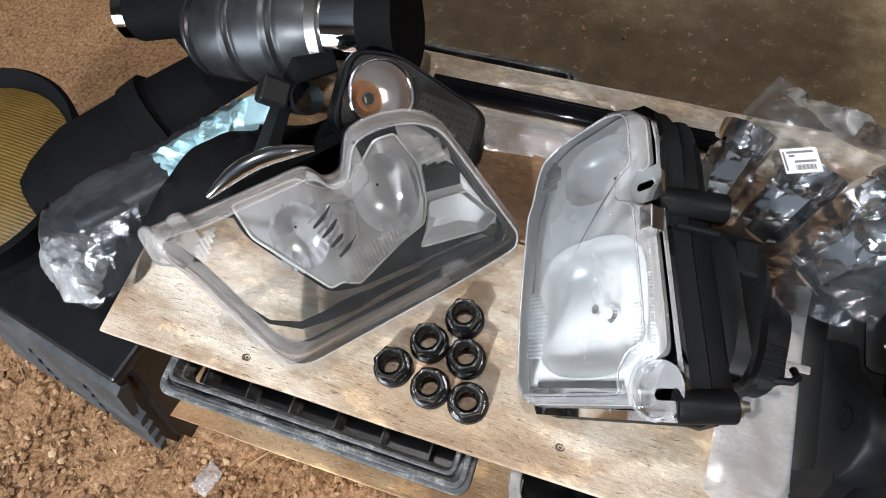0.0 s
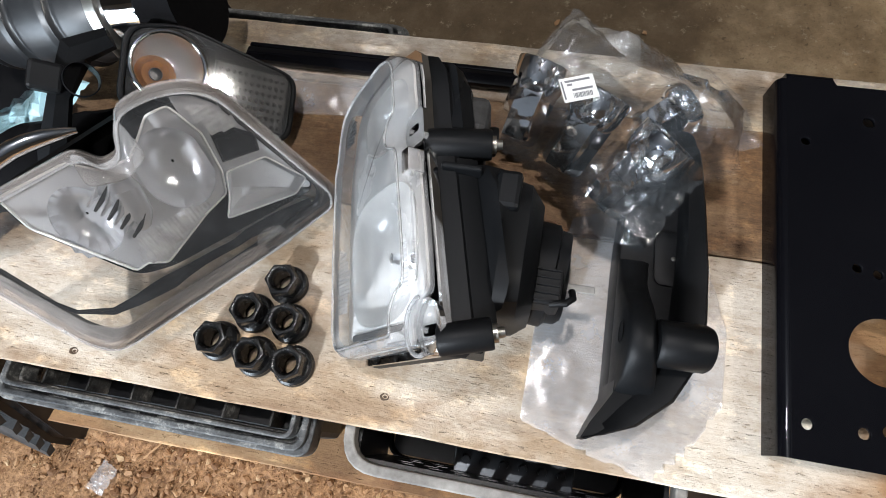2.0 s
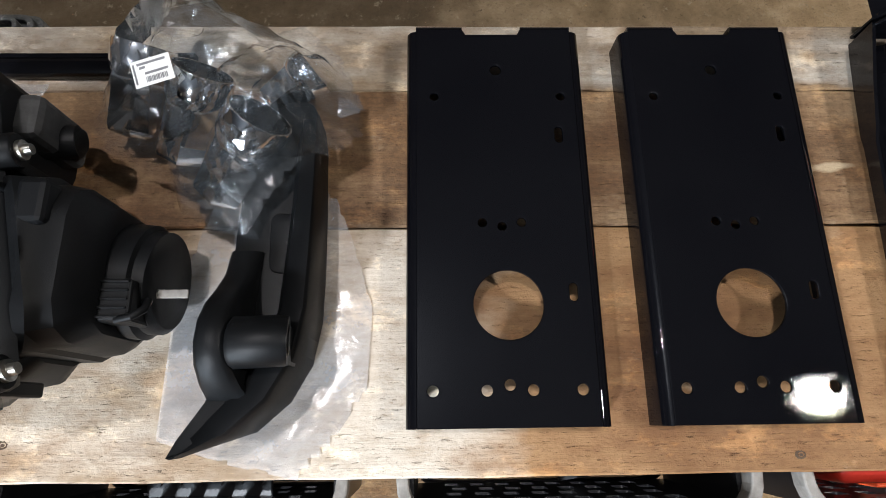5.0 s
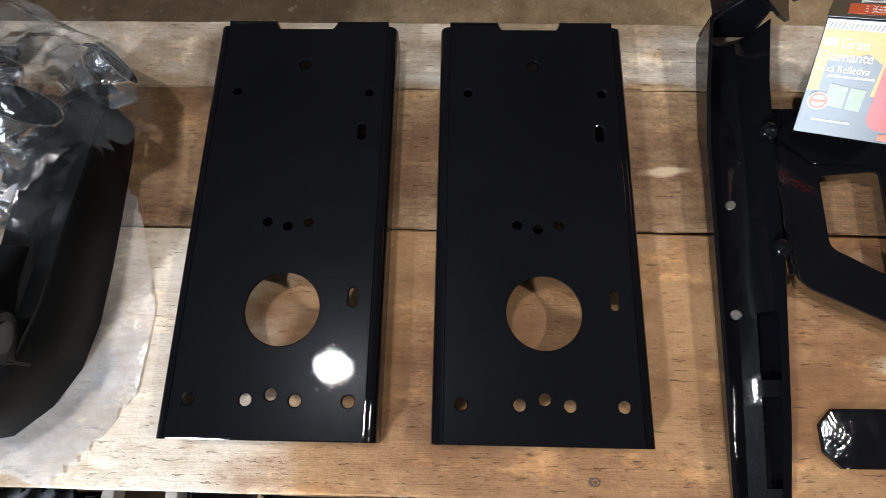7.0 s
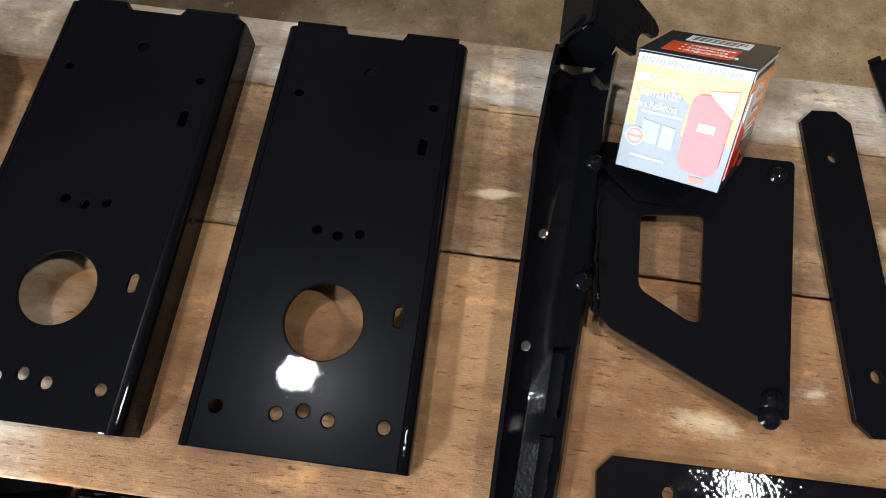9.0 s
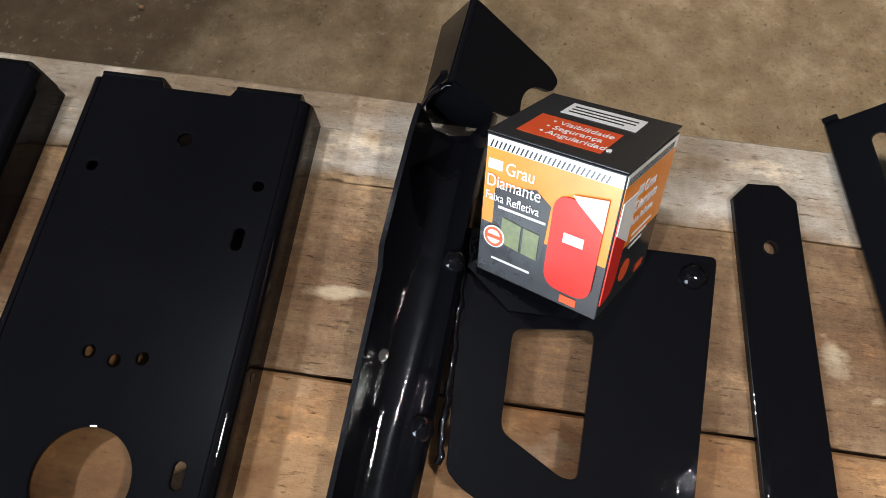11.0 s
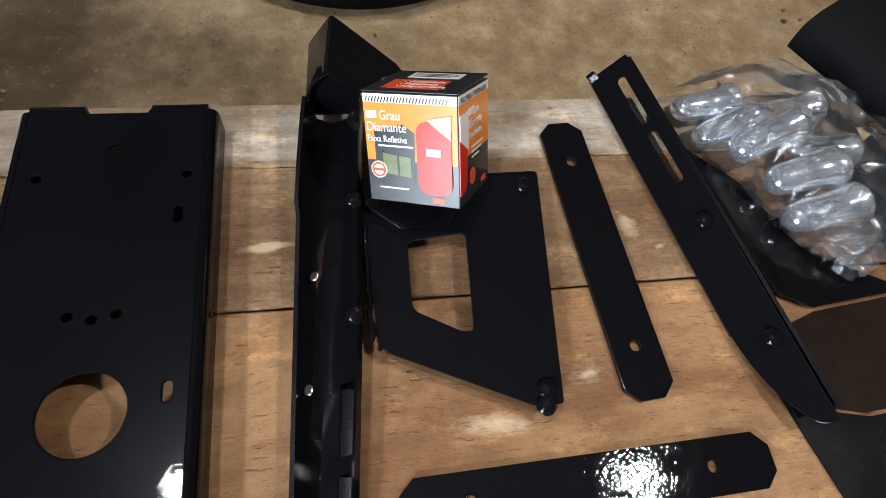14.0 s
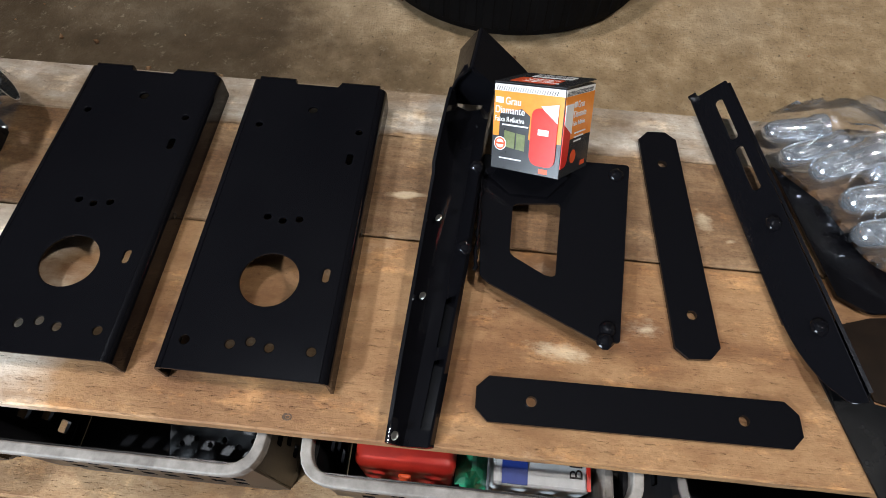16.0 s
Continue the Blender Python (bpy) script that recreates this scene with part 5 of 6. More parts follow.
def old_headlight(m):
    o = thing("headlight", (m.translation.x, m.translation.y, BT), "old scuffed headlight with a yellowed dirty clear lens", "headlight", "truck headlights")
    out = rounded([(0.004, -0.006), (-0.010, 0.022), (-0.035, 0.144), (-0.050, 0.182), (-0.046, 0.200), (-0.028, 0.200), (-0.006, 0.195), (0.112, 0.194), (0.120, 0.184), (0.126, 0.172), (0.144, 0.172), (0.152, 0.186), (0.166, 0.210), (0.20, 0.212), (0.235, 0.202), (0.260, 0.182), (0.272, 0.145), (0.314, 0.014), (0.306, -0.004), (0.215, -0.010), (0.022, -0.013)], [0.008, 0.01, 0.02, 0.012, 0.010, 0.01, 0.01, 0.008, 0.008, 0.01, 0.01, 0.01, 0.014, 0.02, 0.03, 0.03, 0.03, 0.01, 0.01, 0.01, 0.01], 3)
    part("lens_rim", clamp_floor(plate(out, 0.0, 0.005, [scaled(out, 0.90)], m)), RIM_OLD, o, "frosted clear plastic rim")
    part("dusty_band", plate(rounded([(0.006, 0.002), (-0.004, 0.026), (-0.034, 0.160), (-0.014, 0.160), (0.014, 0.040), (0.034, 0.018), (0.20, 0.014), (0.21, -0.002)], 0.01, 4), 0.0235, 0.0245, m=m), RIM_OLD, o, "dusty frosted band along the lens")
    lens = part("lens", shaped([(scaled(out, 0.925), 0.0275), (scaled(out, 0.70), 0.0325), (scaled(out, 0.35), 0.035), (scaled(out, 0.02), 0.036)], m), CLEAR_OLD, o, "clear polycarbonate lens", 50)
    part("lens_wall", clamp_floor(shaped([(scaled(out, 0.985), 0.004), (scaled(out, 0.960), 0.021), (scaled(out, 0.945), 0.0255), (scaled(out, 0.925), 0.0275)], m)), RIM_OLD, lens, "yellowed moulded side wall", 50)
    line = scaled(out, 0.93)
    part("moulded_line", tube([m @ Vector((u, v, 0.0276)) for u, v in line + line[:1]], 0.0014, 6), CLEAR_RIM, lens)
    part("mount_lobe", plate(rounded([(-0.052, 0.168), (-0.050, 0.204), (-0.040, 0.206), (-0.036, 0.186), (-0.026, 0.182), (-0.020, 0.190), (-0.024, 0.204), (-0.008, 0.204), (-0.004, 0.172), (-0.028, 0.150)], 0.006, 4), 0.006, 0.012, [], m), CLEAR_RIM, lens, "clear hooked mounting lobe")
    part("mount_lobe", plate(rounded([(0.104, 0.160), (0.110, 0.194), (0.118, 0.190), (0.124, 0.172), (0.144, 0.172), (0.152, 0.190), (0.164, 0.204), (0.166, 0.158), (0.136, 0.148)], 0.008, 4), 0.022, 0.028, [], m), CLEAR_RIM, lens)
    part("mount_lobe", plate(rounded([(0.196, -0.008), (0.200, 0.016), (0.216, 0.022), (0.234, 0.016), (0.238, -0.008)], 0.008, 4), 0.014, 0.020, [slot(0.217, 0.004, 0.004, 0.008, 0)], m), CLEAR_RIM, lens)
    silver = rounded([(0.034, 0.188), (0.036, 0.150), (0.082, 0.057), (0.096, 0.058), (0.112, 0.046), (0.174, 0.070), (0.205, 0.078), (0.215, 0.102), (0.220, 0.147), (0.208, 0.186), (0.186, 0.188), (0.150, 0.160), (0.120, 0.164), (0.10, 0.186)], 0.004, 2)
    part("reflector_plate", plate(silver, 0.004, 0.007, [circle(0.178, 0.128, 0.036, 32, 0.046), circle(0.078, 0.128, 0.028, 28, 0.040)], m), REFLECTOR_OLD, o, "silvered reflector plate")
    part("main_reflector", bowl(0.178, 0.128, 0.0365, 0.0465, 0.034, m, 0.0065, 0.04, 2.2), REFLECTOR_OLD, o, "silvered main reflector bowl", 25)
    part("side_reflector", bowl(0.078, 0.128, 0.0285, 0.0405, 0.026, m, 0.0065, 0.10, 2.4), REFLECTOR_OLD, o, "silvered faceted side reflector", 20)
    part("reflector_edge", tube([m @ Vector((u, v, 0.0085)) for u, v in silver + silver[:1]], 0.0013, 6), WHITE_CARD, o, "bright moulded edge")
    right = rounded([(0.190, 0.054), (0.204, 0.072), (0.218, 0.100), (0.262, 0.092), (0.288, 0.046), (0.268, 0.036)], 0.004, 2)
    part("signal_reflector", shaped([(right, 0.012), (scaled(right, 0.86, 0.24, 0.066), 0.002), (scaled(right, 0.5, 0.24, 0.066), -0.006), (scaled(right, 0.02, 0.24, 0.066), -0.008)], m), REFLECTOR_OLD, o, "silvered corner reflector", 18)
    part("corner_edge", tube([m @ Vector((u, v, 0.0125)) for u, v in right + right[:1]], 0.0011, 6), WHITE_CARD, o)
    part("silver_backing", plate(rounded([(0.208, 0.082), (0.288, 0.028), (0.294, 0.052), (0.262, 0.170), (0.214, 0.194)], 0.006, 3), -0.002, 0.001, m=m), REFLECTOR_OLD, o, "silvered backing behind the corner")
    part("bezel_bar", shaped([([(0.220, 0.106), (0.262, 0.097), (0.268, 0.116), (0.252, 0.134), (0.226, 0.140)], -0.001), ([(0.224, 0.110), (0.258, 0.102), (0.263, 0.116), (0.250, 0.130), (0.228, 0.135)], 0.009)], m, True), PLASTIC, o)
    part("inner_glass", ribbed_patch([(0.088, 0.060), (0.112, 0.050), (0.174, 0.074), (0.200, 0.082), (0.150, 0.094), (0.104, 0.092)], 0.012, m, 0.0044, 0.0008, 0), FLUTED, o, "finely ribbed inner glass")
    part("inner_glass", ribbed_patch([(0.226, 0.138), (0.262, 0.134), (0.250, 0.166), (0.216, 0.186)], 0.0130, m, 0.006, 0.0009, 1), FLUTED, o)
    part("inner_glass", ribbed_patch([(-0.018, 0.168), (0.006, 0.186), (0.024, 0.186), (-0.010, 0.150)], 0.0220, m, 0.004, 0.0007, 0), FLUTED, lens)
    part("projector_hood", tube([m @ Vector(p) for p in ((0.128, 0.150, 0.006), (0.126, 0.138, 0.012), (0.120, 0.110, 0.011), (0.116, 0.096, 0.006))], [0.010, 0.016, 0.016, 0.010], 20), REFLECTOR_OLD, o, "silvered bulb hood", 40)
    for k in range(8):
        u, v = 0.104 + 0.0018 * k, 0.150 - 0.0070 * k
        a, b, c = Vector((u - 0.012, v - 0.006, 0.0235)), Vector((u, v, 0.0245)), Vector((u + 0.009 + 0.003 * (k % 2), v + 0.009, 0.0250))
        part("dirt_tooth", tube([m @ a, m @ b, m @ c], [0.0016, 0.0026, 0.0005], 6), PLASTIC_DUSTY if k % 2 else REFLECTOR_OLD, o)
    path = [(-0.022, 0.140), (-0.010, 0.095), (0.006, 0.052), (0.034, 0.030)] + [(0.06 + 0.02 * k, 0.026 - 0.001 * k) for k in range(12)]
    part("grime", tube([m @ Vector((u + 0.004 * noise.noise((k * 1.3, 1, 0)), v + 0.006 * noise.noise((k * 1.7, 5, 0)), 0.003)) for k, (u, v) in enumerate(path)], [0.002 + 0.008 * abs(noise.noise((k * 0.9, 9, 0))) + 0.003 * (k > 3) for k in range(len(path))], 8), RUBBER, o, "clotted black grime inside the lens", 60)
    part("seal_strip", tube([m @ Vector((u, v, 0.001)) for u, v in scaled(out, 0.91)[::2]], 0.0035, 8), PLASTIC_DUSTY, o, "dirty black sealing strip")
    b = shaped([(scaled(out, 0.97), -0.001), (scaled(out, 0.97), -0.010), (scaled(out, 0.90), -0.012), (scaled(out, 0.90), -0.001)], m)
    part("housing", clamp_floor(b), PLASTIC_DUSTY, o, "dirty black housing edge", 30)
    under = rounded([(0.028, 0.190), (0.030, 0.148), (0.078, 0.046), (0.112, 0.034), (0.200, 0.028), (0.290, 0.022), (0.296, 0.050), (0.262, 0.176), (0.21, 0.20)], 0.012, 4)
    part("rear_shell", clamp_floor(shaped([(under, -0.004), (scaled(under, 0.96, 0.17, 0.12), -0.05), (scaled(under, 0.7, 0.17, 0.12), -0.085), (scaled(under, 0.03, 0.17, 0.12), -0.09)], m)), RUBBER, o, "dirty black rear shell", 35)
    arc = [m @ Vector((0.02 + 0.0135 * k, 0.206 + 0.012 * math.sin(math.pi * k / 8), 0.010)) for k in range(9)]
    part("chrome_arc", tube(arc, [0.003, 0.006, 0.008, 0.009, 0.009, 0.009, 0.008, 0.006, 0.003], 10), CHROME, o, "bright chrome arc behind the lens", 60)
    return o


new_headlight()
old_headlight(axes((-0.297, 0.268, 0.430), (0.207, 0.225, -0.024), (-0.108, 0.052, 0.158)))


# ---- old turn signal behind it ----
m_sig = axes((-0.333, 0.540, 0.548), (0.731, 0.222, -0.58), (0.016, 0.94, 0.34))
sig = thing("turn_signal", (-0.26, 0.62, BT), "old black turn signal housing with a rusty bulb socket", "signal lamp")
so = rounded([(0.020, -0.030), (0.020, 0.058), (0.075, 0.074), (0.215, 0.048), (0.215, -0.035), (0.07, -0.045)], 0.02, 4)
part("frame", plate(so, 0.0, 0.011, [scaled(so, 0.93, 0.118, 0.013)], m_sig, 0.003), PLASTIC, sig, "", 40)
part("shell", clamp_floor(shaped([(so, 0.001), (scaled(so, 0.95, 0.105, 0.015), -0.03), (scaled(so, 0.6, 0.105, 0.015), -0.05), (scaled(so, 0.03, 0.105, 0.015), -0.052)], m_sig)), PLASTIC, sig, "", 40)
part("reflector_ring", bowl(0.068, 0.022, 0.039, 0.039, 0.022, m_sig, 0.010, 0.05, 2.0), REFLECTOR_OLD, sig, "bright round reflector", 60)
part("bulb_socket", lathe([(0.006, 0.012), (0.012, 0.014), (0.017, 0.006), (0.019, 0.0), (0.020, -0.008)], m_sig @ Matrix.Translation((0.056, 0.012, -0.006)) @ Matrix.Diagonal((1.2, 1.2, 1, 1)), 20), RUST, sig, "rusty orange bulb socket", 40)
part("reflector_rim", tube([m_sig @ Vector((0.068 + 0.039 * math.cos(math.pi * i / 18), 0.022 + 0.039 * math.sin(math.pi * i / 18), 0.013)) for i in range(37)], 0.0028, 8), CHROME, sig, "bright chrome rim", 60)
part("bulb_hole", lathe([(0, 0.0), (0.0065, 0.0), (0.0065, 0.014)], m_sig @ pose(0.056, 0.012, -0.004), 14), NUT_BLACK, sig)
part("side_reflector", box(0.118, -0.026, -0.004, 0.205, 0.046, 0.004, 0.002, m_sig), PRISM_DARK, sig, "dulled silver prism panel")
for k in range(77):
    part("prism", lathe([(0, 0.002), (0.003, 0)], m_sig @ pose(0.124 + 0.0074 * (k % 11), -0.020 + 0.0095 * (k // 11), 0.004, 0, 0, 23 * k), 5), STEEL if 2 < k % 11 < 8 and k // 11 < 4 else PRISM_DARK, sig)
part("cover_glass", plate(scaled(so, 0.925, 0.118, 0.013), 0.0095, 0.0105, m=m_sig), CLEAR_OLD, sig, "clear scratched cover")
part("mount_tube", tube([m_sig @ Vector(p) for p in ((-0.012, -0.010, -0.03), (-0.012, -0.012, 0.012), (-0.012, -0.012, 0.016))], [0.016, 0.018, 0.017], 24, False), PLASTIC, sig, "", 40)
part("mount_arm", tube([m_sig @ Vector(p) for p in ((0.01, 0.04, 0.0), (-0.02, 0.02, -0.01), (-0.03, -0.03, -0.02), (-0.03, -0.09, -0.035), (-0.03, -0.14, -0.05))], [0.012, 0.017, 0.012, 0.016, 0.010], 6), PLASTIC, sig, "", 30)
part("mount_clip", box(-0.06, -0.03, -0.02, -0.028, 0.0, 0.008, 0.004, m_sig), PLASTIC, sig)

# gaiter between signal and bag
gaiter = thing("rubber_flap", (-0.43, 0.47, BT), "soft black rubber flap lying among the lamps", "rubber part")
rings = []
for k in range(23):
    t = k / 22
    c = Vector((-0.505 + 0.165 * t, 0.362 + 0.195 * t, 0.462 + 0.045 * math.sin(math.pi * min(1, t * 1.2))))
    w = 0.010 + 0.024 * math.sin(math.pi * (0.1 + 0.85 * t)) + 0.009 * noise.noise((t * 7, 3, 1))
    side = Vector((0.76, -0.64, 0.0))
    lift = 0.014 * noise.noise((t * 9, 8, 2))
    rings.append([c - side * w, c - side * w * 0.3 + Vector((0, 0, 0.010 + lift)), c + side * w * 0.5 + Vector((0, 0, 0.003)), c + side * w + Vector((0, 0, -0.018)), c + side * w * 0.9 + Vector((0, 0, -0.026)), c + Vector((0, 0, -0.010)), c - side * w + Vector((0, 0, -0.008))])
part("flap", loft(rings), RUBBER, gaiter, "", 50)
part("flap_tail", clamp_floor(tube([(-0.47, 0.40, 0.48), (-0.42, 0.44, 0.44), (-0.36, 0.50, 0.43), (-0.30, 0.55, 0.43)], [0.015, 0.032, 0.036, 0.02], 14)), RUBBER, gaiter, "", 60)

# long strips at the back of the bench
trim_bar = thing("trim_strip", (-0.08, 0.69, BT), "long gloss-black trim strip lying along the bench", "trim")
part("strip", box(-0.262, 0.672, BT, 0.165, 0.694, BT + 0.014, 0.004), PAINT, trim_bar, "", 40)
part("strip_lip", box(-0.262, 0.696, BT, 0.165, 0.703, BT + 0.010, 0.002), PAINT, trim_bar)
wrapper = thing("film_wrapper", (-0.1, 0.65, BT), "clear crinkled film wrapper on the boards", "wrapping")
part("film", crumpled([(-0.22, 0.60), (-0.02, 0.615), (0.0, 0.665), (-0.24, 0.668)], BT + 0.001, lambda x, y: 0.004, 0.012, 0.006, 6), FILM_MILKY, wrapper)
wrapper2 = thing("film_wrapper", (-0.1, 0.72, BT), "clear crinkled film strip at the bench's back edge", "wrapping")
part("film", crumpled([(-0.28, 0.705), (0.02, 0.71), (0.02, 0.742), (-0.28, 0.742)], BT + 0.001, lambda x, y: 0.003, 0.012, 0.005, 8), FILM, wrapper2)



# ---- bag of chrome cups ----
def dome(items):
    def h(x, y):
        best = 0.0
        for (ax, ay, az), (bx, by, bz), r in items:
            d = Vector((bx - ax, by - ay))
            t = max(-0.1, min(1.1, ((x - ax) * d.x + (y - ay) * d.y) / max(d.dot(d), 1e-9)))
            q = math.hypot(x - ax - t * d.x, y - ay - t * d.y)
            top = az + t * (bz - az) + r - BT
            if q < r * 1.2:
                best = max(best, top * (0.86 + 0.14 * math.sqrt(max(0, 1 - (q / (r * 1.2)) ** 2))))
            else:
                best = max(best, top * max(0, 1 - (q - r * 1.2) / 0.075) * 0.86)
        return best + 0.004
    return h


def cup(a, b, r, group, label):
    """A chrome nut cover: six bright sides below, a round open skirt above."""
    a, b = Vector(a), Vector(b)
    d = b - a
    m = Matrix.Translation(a) @ d.to_track_quat("Z", "Y").to_matrix().to_4x4()
    ln = d.length
    o = thing("chrome_cup", a, label, "nut cover", group)
    part("body", lathe([(0.0, 0.0), (r * 0.60, 0.0), (r * 0.78, 0.003), (r * 0.84, 0.008), (r * 0.92, ln * 0.66), (r * 0.80, ln * 0.70)], m, sides=6), CHROME, o, "", 20)
    part("rim", lathe([(r * 0.84, ln * 0.62), (r * 0.96, ln * 0.68), (r * 1.02, ln * 0.76), (r * 1.04, ln * 0.98), (r * 1.01, ln), (r * 0.95, ln), (r * 0.93, ln * 0.78)], m, 36), CHROME, o, "round chrome skirt", 40)
    part("inside", lathe([(r * 0.93, ln * 0.97), (r * 0.90, ln * 0.72), (r * 0.76, ln * 0.60), (r * 0.72, ln * 0.2), (0, ln * 0.18)], m, 36), NUT_BLACK, o, "dark inside of the cup", 40)
    return o


cups = [((0.116, 0.586, 0.430), (0.141, 0.668, 0.472), 0.031), ((0.172, 0.556, 0.432), (0.212, 0.626, 0.490), 0.031), ((0.222, 0.508, 0.450), (0.278, 0.566, 0.508), 0.032), ((0.262, 0.618, 0.432), (0.312, 0.655, 0.445), 0.027)]
for a, b, r in cups:
    cup(a, b, r, "chrome cups in the bag", "bright chrome cup inside a clear plastic bag")
bag = thing("plastic_bag", (0.22, 0.6, BT), "crinkled clear plastic bag holding chrome cups", "bag")
bag_out = [(0.166, 0.748), (0.135, 0.692), (0.105, 0.651), (0.088, 0.586), (0.108, 0.555), (0.176, 0.520), (0.190, 0.488), (0.216, 0.474), (0.270, 0.456), (0.284, 0.490), (0.326, 0.542), (0.368, 0.572), (0.358, 0.631), (0.335, 0.660), (0.292, 0.682), (0.252, 0.690), (0.213, 0.722)]
part("film", crumpled(bag_out, BT + 0.050, dome([((a[0], a[1], a[2] - 0.050), (b[0], b[1], b[2] - 0.050), r) for a, b, r in cups]), 0.0075, 0.016, 1), FILM, bag)
part("bag_mouth", crumpled([(0.166, 0.762), (0.128, 0.690), (0.150, 0.668), (0.222, 0.650), (0.262, 0.690), (0.213, 0.722)], BT + 0.062, lambda x, y: 0.004, 0.011, 0.006, 5), FILM_BLUE, bag, "flattened bag mouth")
part("bag_fold", crumpled([(0.262, 0.660), (0.31, 0.676), (0.352, 0.634), (0.374, 0.578), (0.350, 0.570), (0.300, 0.60)], BT + 0.09, lambda x, y: 0.008, 0.009, 0.009, 15), FILM_BLUE, bag)
part("bag_fold", crumpled([(0.218, 0.486), (0.268, 0.452), (0.286, 0.488), (0.318, 0.535), (0.285, 0.530), (0.250, 0.512)], BT + 0.088, lambda x, y: 0.003, 0.009, 0.006, 25), FILM, bag)
lm = axes((0.166, 0.586, 0.520), (0.033, 0.012, 0.0), (-0.008, 0.028, 0.0)) @ Matrix.Diagonal((0.70, 0.86, 1, 1))
tag = thing("paper_label", lm @ Vector((0.026, 0.017, 0)), "small white paper label with a barcode, stuck on the bag", "label")
CODE_GREY = surface("grey_print", (0.22, 0.22, 0.23), (0.15, 0.15, 0.16), 20, 0.4)
part("paper", box(0, 0, 0, 0.052, 0.034, 0.0005, 0, lm), WHITE_CARD, tag)
for k in range(15):
    part("code_bar", box(0.016 + 0.0019 * k, 0.004, 0.0005, 0.0168 + 0.0019 * k + 0.0004 * (k % 3), 0.011, 0.0007, 0, lm), CODE_GREY, tag)
for x0, x1, y in ((0.008, 0.046, 0.027), (0.010, 0.018, 0.022), (0.016, 0.047, 0.014)):
    part("text_bar", box(x0, y, 0.0005, x1, y + 0.003, 0.0007, 0, lm), CODE_GREY, tag)
part("text_bar", box(0.002, 0.004, 0.0005, 0.0045, 0.030, 0.0007, 0, lm), CODE_GREY, tag)


# ---- black plastic lever on its poly sheet ----
poly = thing("poly_sheet", (0.27, 0.38, BT), "milky clear polythene sheet lying flat under the lever", "wrapping")
poly_out = [(0.168, 0.272), (0.20, 0.262), (0.235, 0.250), (0.308, 0.234), (0.335, 0.262), (0.372, 0.318), (0.376, 0.40), (0.355, 0.47), (0.332, 0.528), (0.28, 0.54), (0.20, 0.51), (0.172, 0.42)]
part("film", crumpled(poly_out, BT + 0.0008, lambda x, y: 0.0015, 0.010, 0.0030, 21), FILM_MILKY, poly, "", "all")
lever = thing("plastic_lever", (0.29, 0.42, BT), "matt black moulded plastic lever with a round pivot boss", "lever")
arm = rounded([(0.246, 0.300), (0.246, 0.470), (0.250, 0.520), (0.262, 0.585), (0.285, 0.612), (0.316, 0.612), (0.324, 0.580), (0.326, 0.44), (0.324, 0.375), (0.318, 0.337), (0.290, 0.305)], [0.004, 0.03, 0.03, 0.02, 0.02, 0.012, 0.02, 0.03, 0.03, 0.03, 0.02], 5)
part("arm", plate(arm, BT + 0.004, 0.456, bevel=0.004), PLASTIC, lever, "", 40)
rail = [(0.320, 0.600, 0.450), (0.322, 0.585, 0.462), (0.324, 0.56, 0.468), (0.326, 0.50, 0.478), (0.327, 0.44, 0.487), (0.326, 0.385, 0.491), (0.318, 0.342, 0.493), (0.298, 0.306, 0.495), (0.267, 0.279, 0.495), (0.239, 0.267, 0.495), (0.221, 0.261, 0.495)]
inner = [(0.301, 0.600), (0.302, 0.585), (0.303, 0.56), (0.303, 0.50), (0.302, 0.44), (0.299, 0.385), (0.289, 0.350), (0.268, 0.318), (0.244, 0.294), (0.229, 0.272), (0.220, 0.264)]
part("rail", loft([[(x, y, BT + 0.006 + (0.05 if k > 8 else 0.0)), (x, y, z - 0.003), (x - 0.1 * (x - u), y - 0.1 * (y - v), z), (u + 0.25 * (x - u), v + 0.25 * (y - v), z - 0.003), (u, v, z - 0.012), (u, v, BT + 0.010 + (0.05 if k > 8 else 0.0))] for k, ((x, y, z), (u, v)) in enumerate(zip(rail, inner))]), PLASTIC, lever, "", 45)
part("hook", loft([[(x0, y0, z0), (x0, y0, z1), (x1, y1, z1 + 0.002), (x1, y1, z0)] for x0, y0, x1, y1, z0, z1 in ((0.219, 0.2615, 0.223, 0.2605, 0.470, 0.493), (0.226, 0.276, 0.236, 0.267, 0.455, 0.492), (0.237, 0.293, 0.262, 0.278, 0.430, 0.490), (0.245, 0.306, 0.290, 0.303, 0.410, 0.488), (0.247, 0.330, 0.306, 0.330, 0.406, 0.482), (0.247, 0.352, 0.305, 0.360, 0.406, 0.462))]), PLASTIC, lever, "", 40)
part("arm_pad", plate(rounded([(0.282, 0.425), (0.312, 0.425), (0.314, 0.485), (0.280, 0.485)], 0.01, 4), 0.456, 0.4585, bevel=0.001), PLASTIC, lever, "", 40)
part("thumb_ramp", loft([[(0.246, y, 0.455), (0.246, y, z - 0.004), (0.250, y, z), (x - 0.006, y, z), (x, y, z - 0.006), (x, y, 0.455)] for y, x, z in ((0.300, 0.284, 0.470), (0.308, 0.281, 0.492), (0.318, 0.278, 0.510), (0.334, 0.274, 0.527), (0.352, 0.272, 0.533), (0.370, 0.271, 0.529), (0.386, 0.271, 0.517), (0.402, 0.272, 0.496), (0.420, 0.273, 0.476), (0.446, 0.276, 0.464))]), PLASTIC, lever, "", 60)
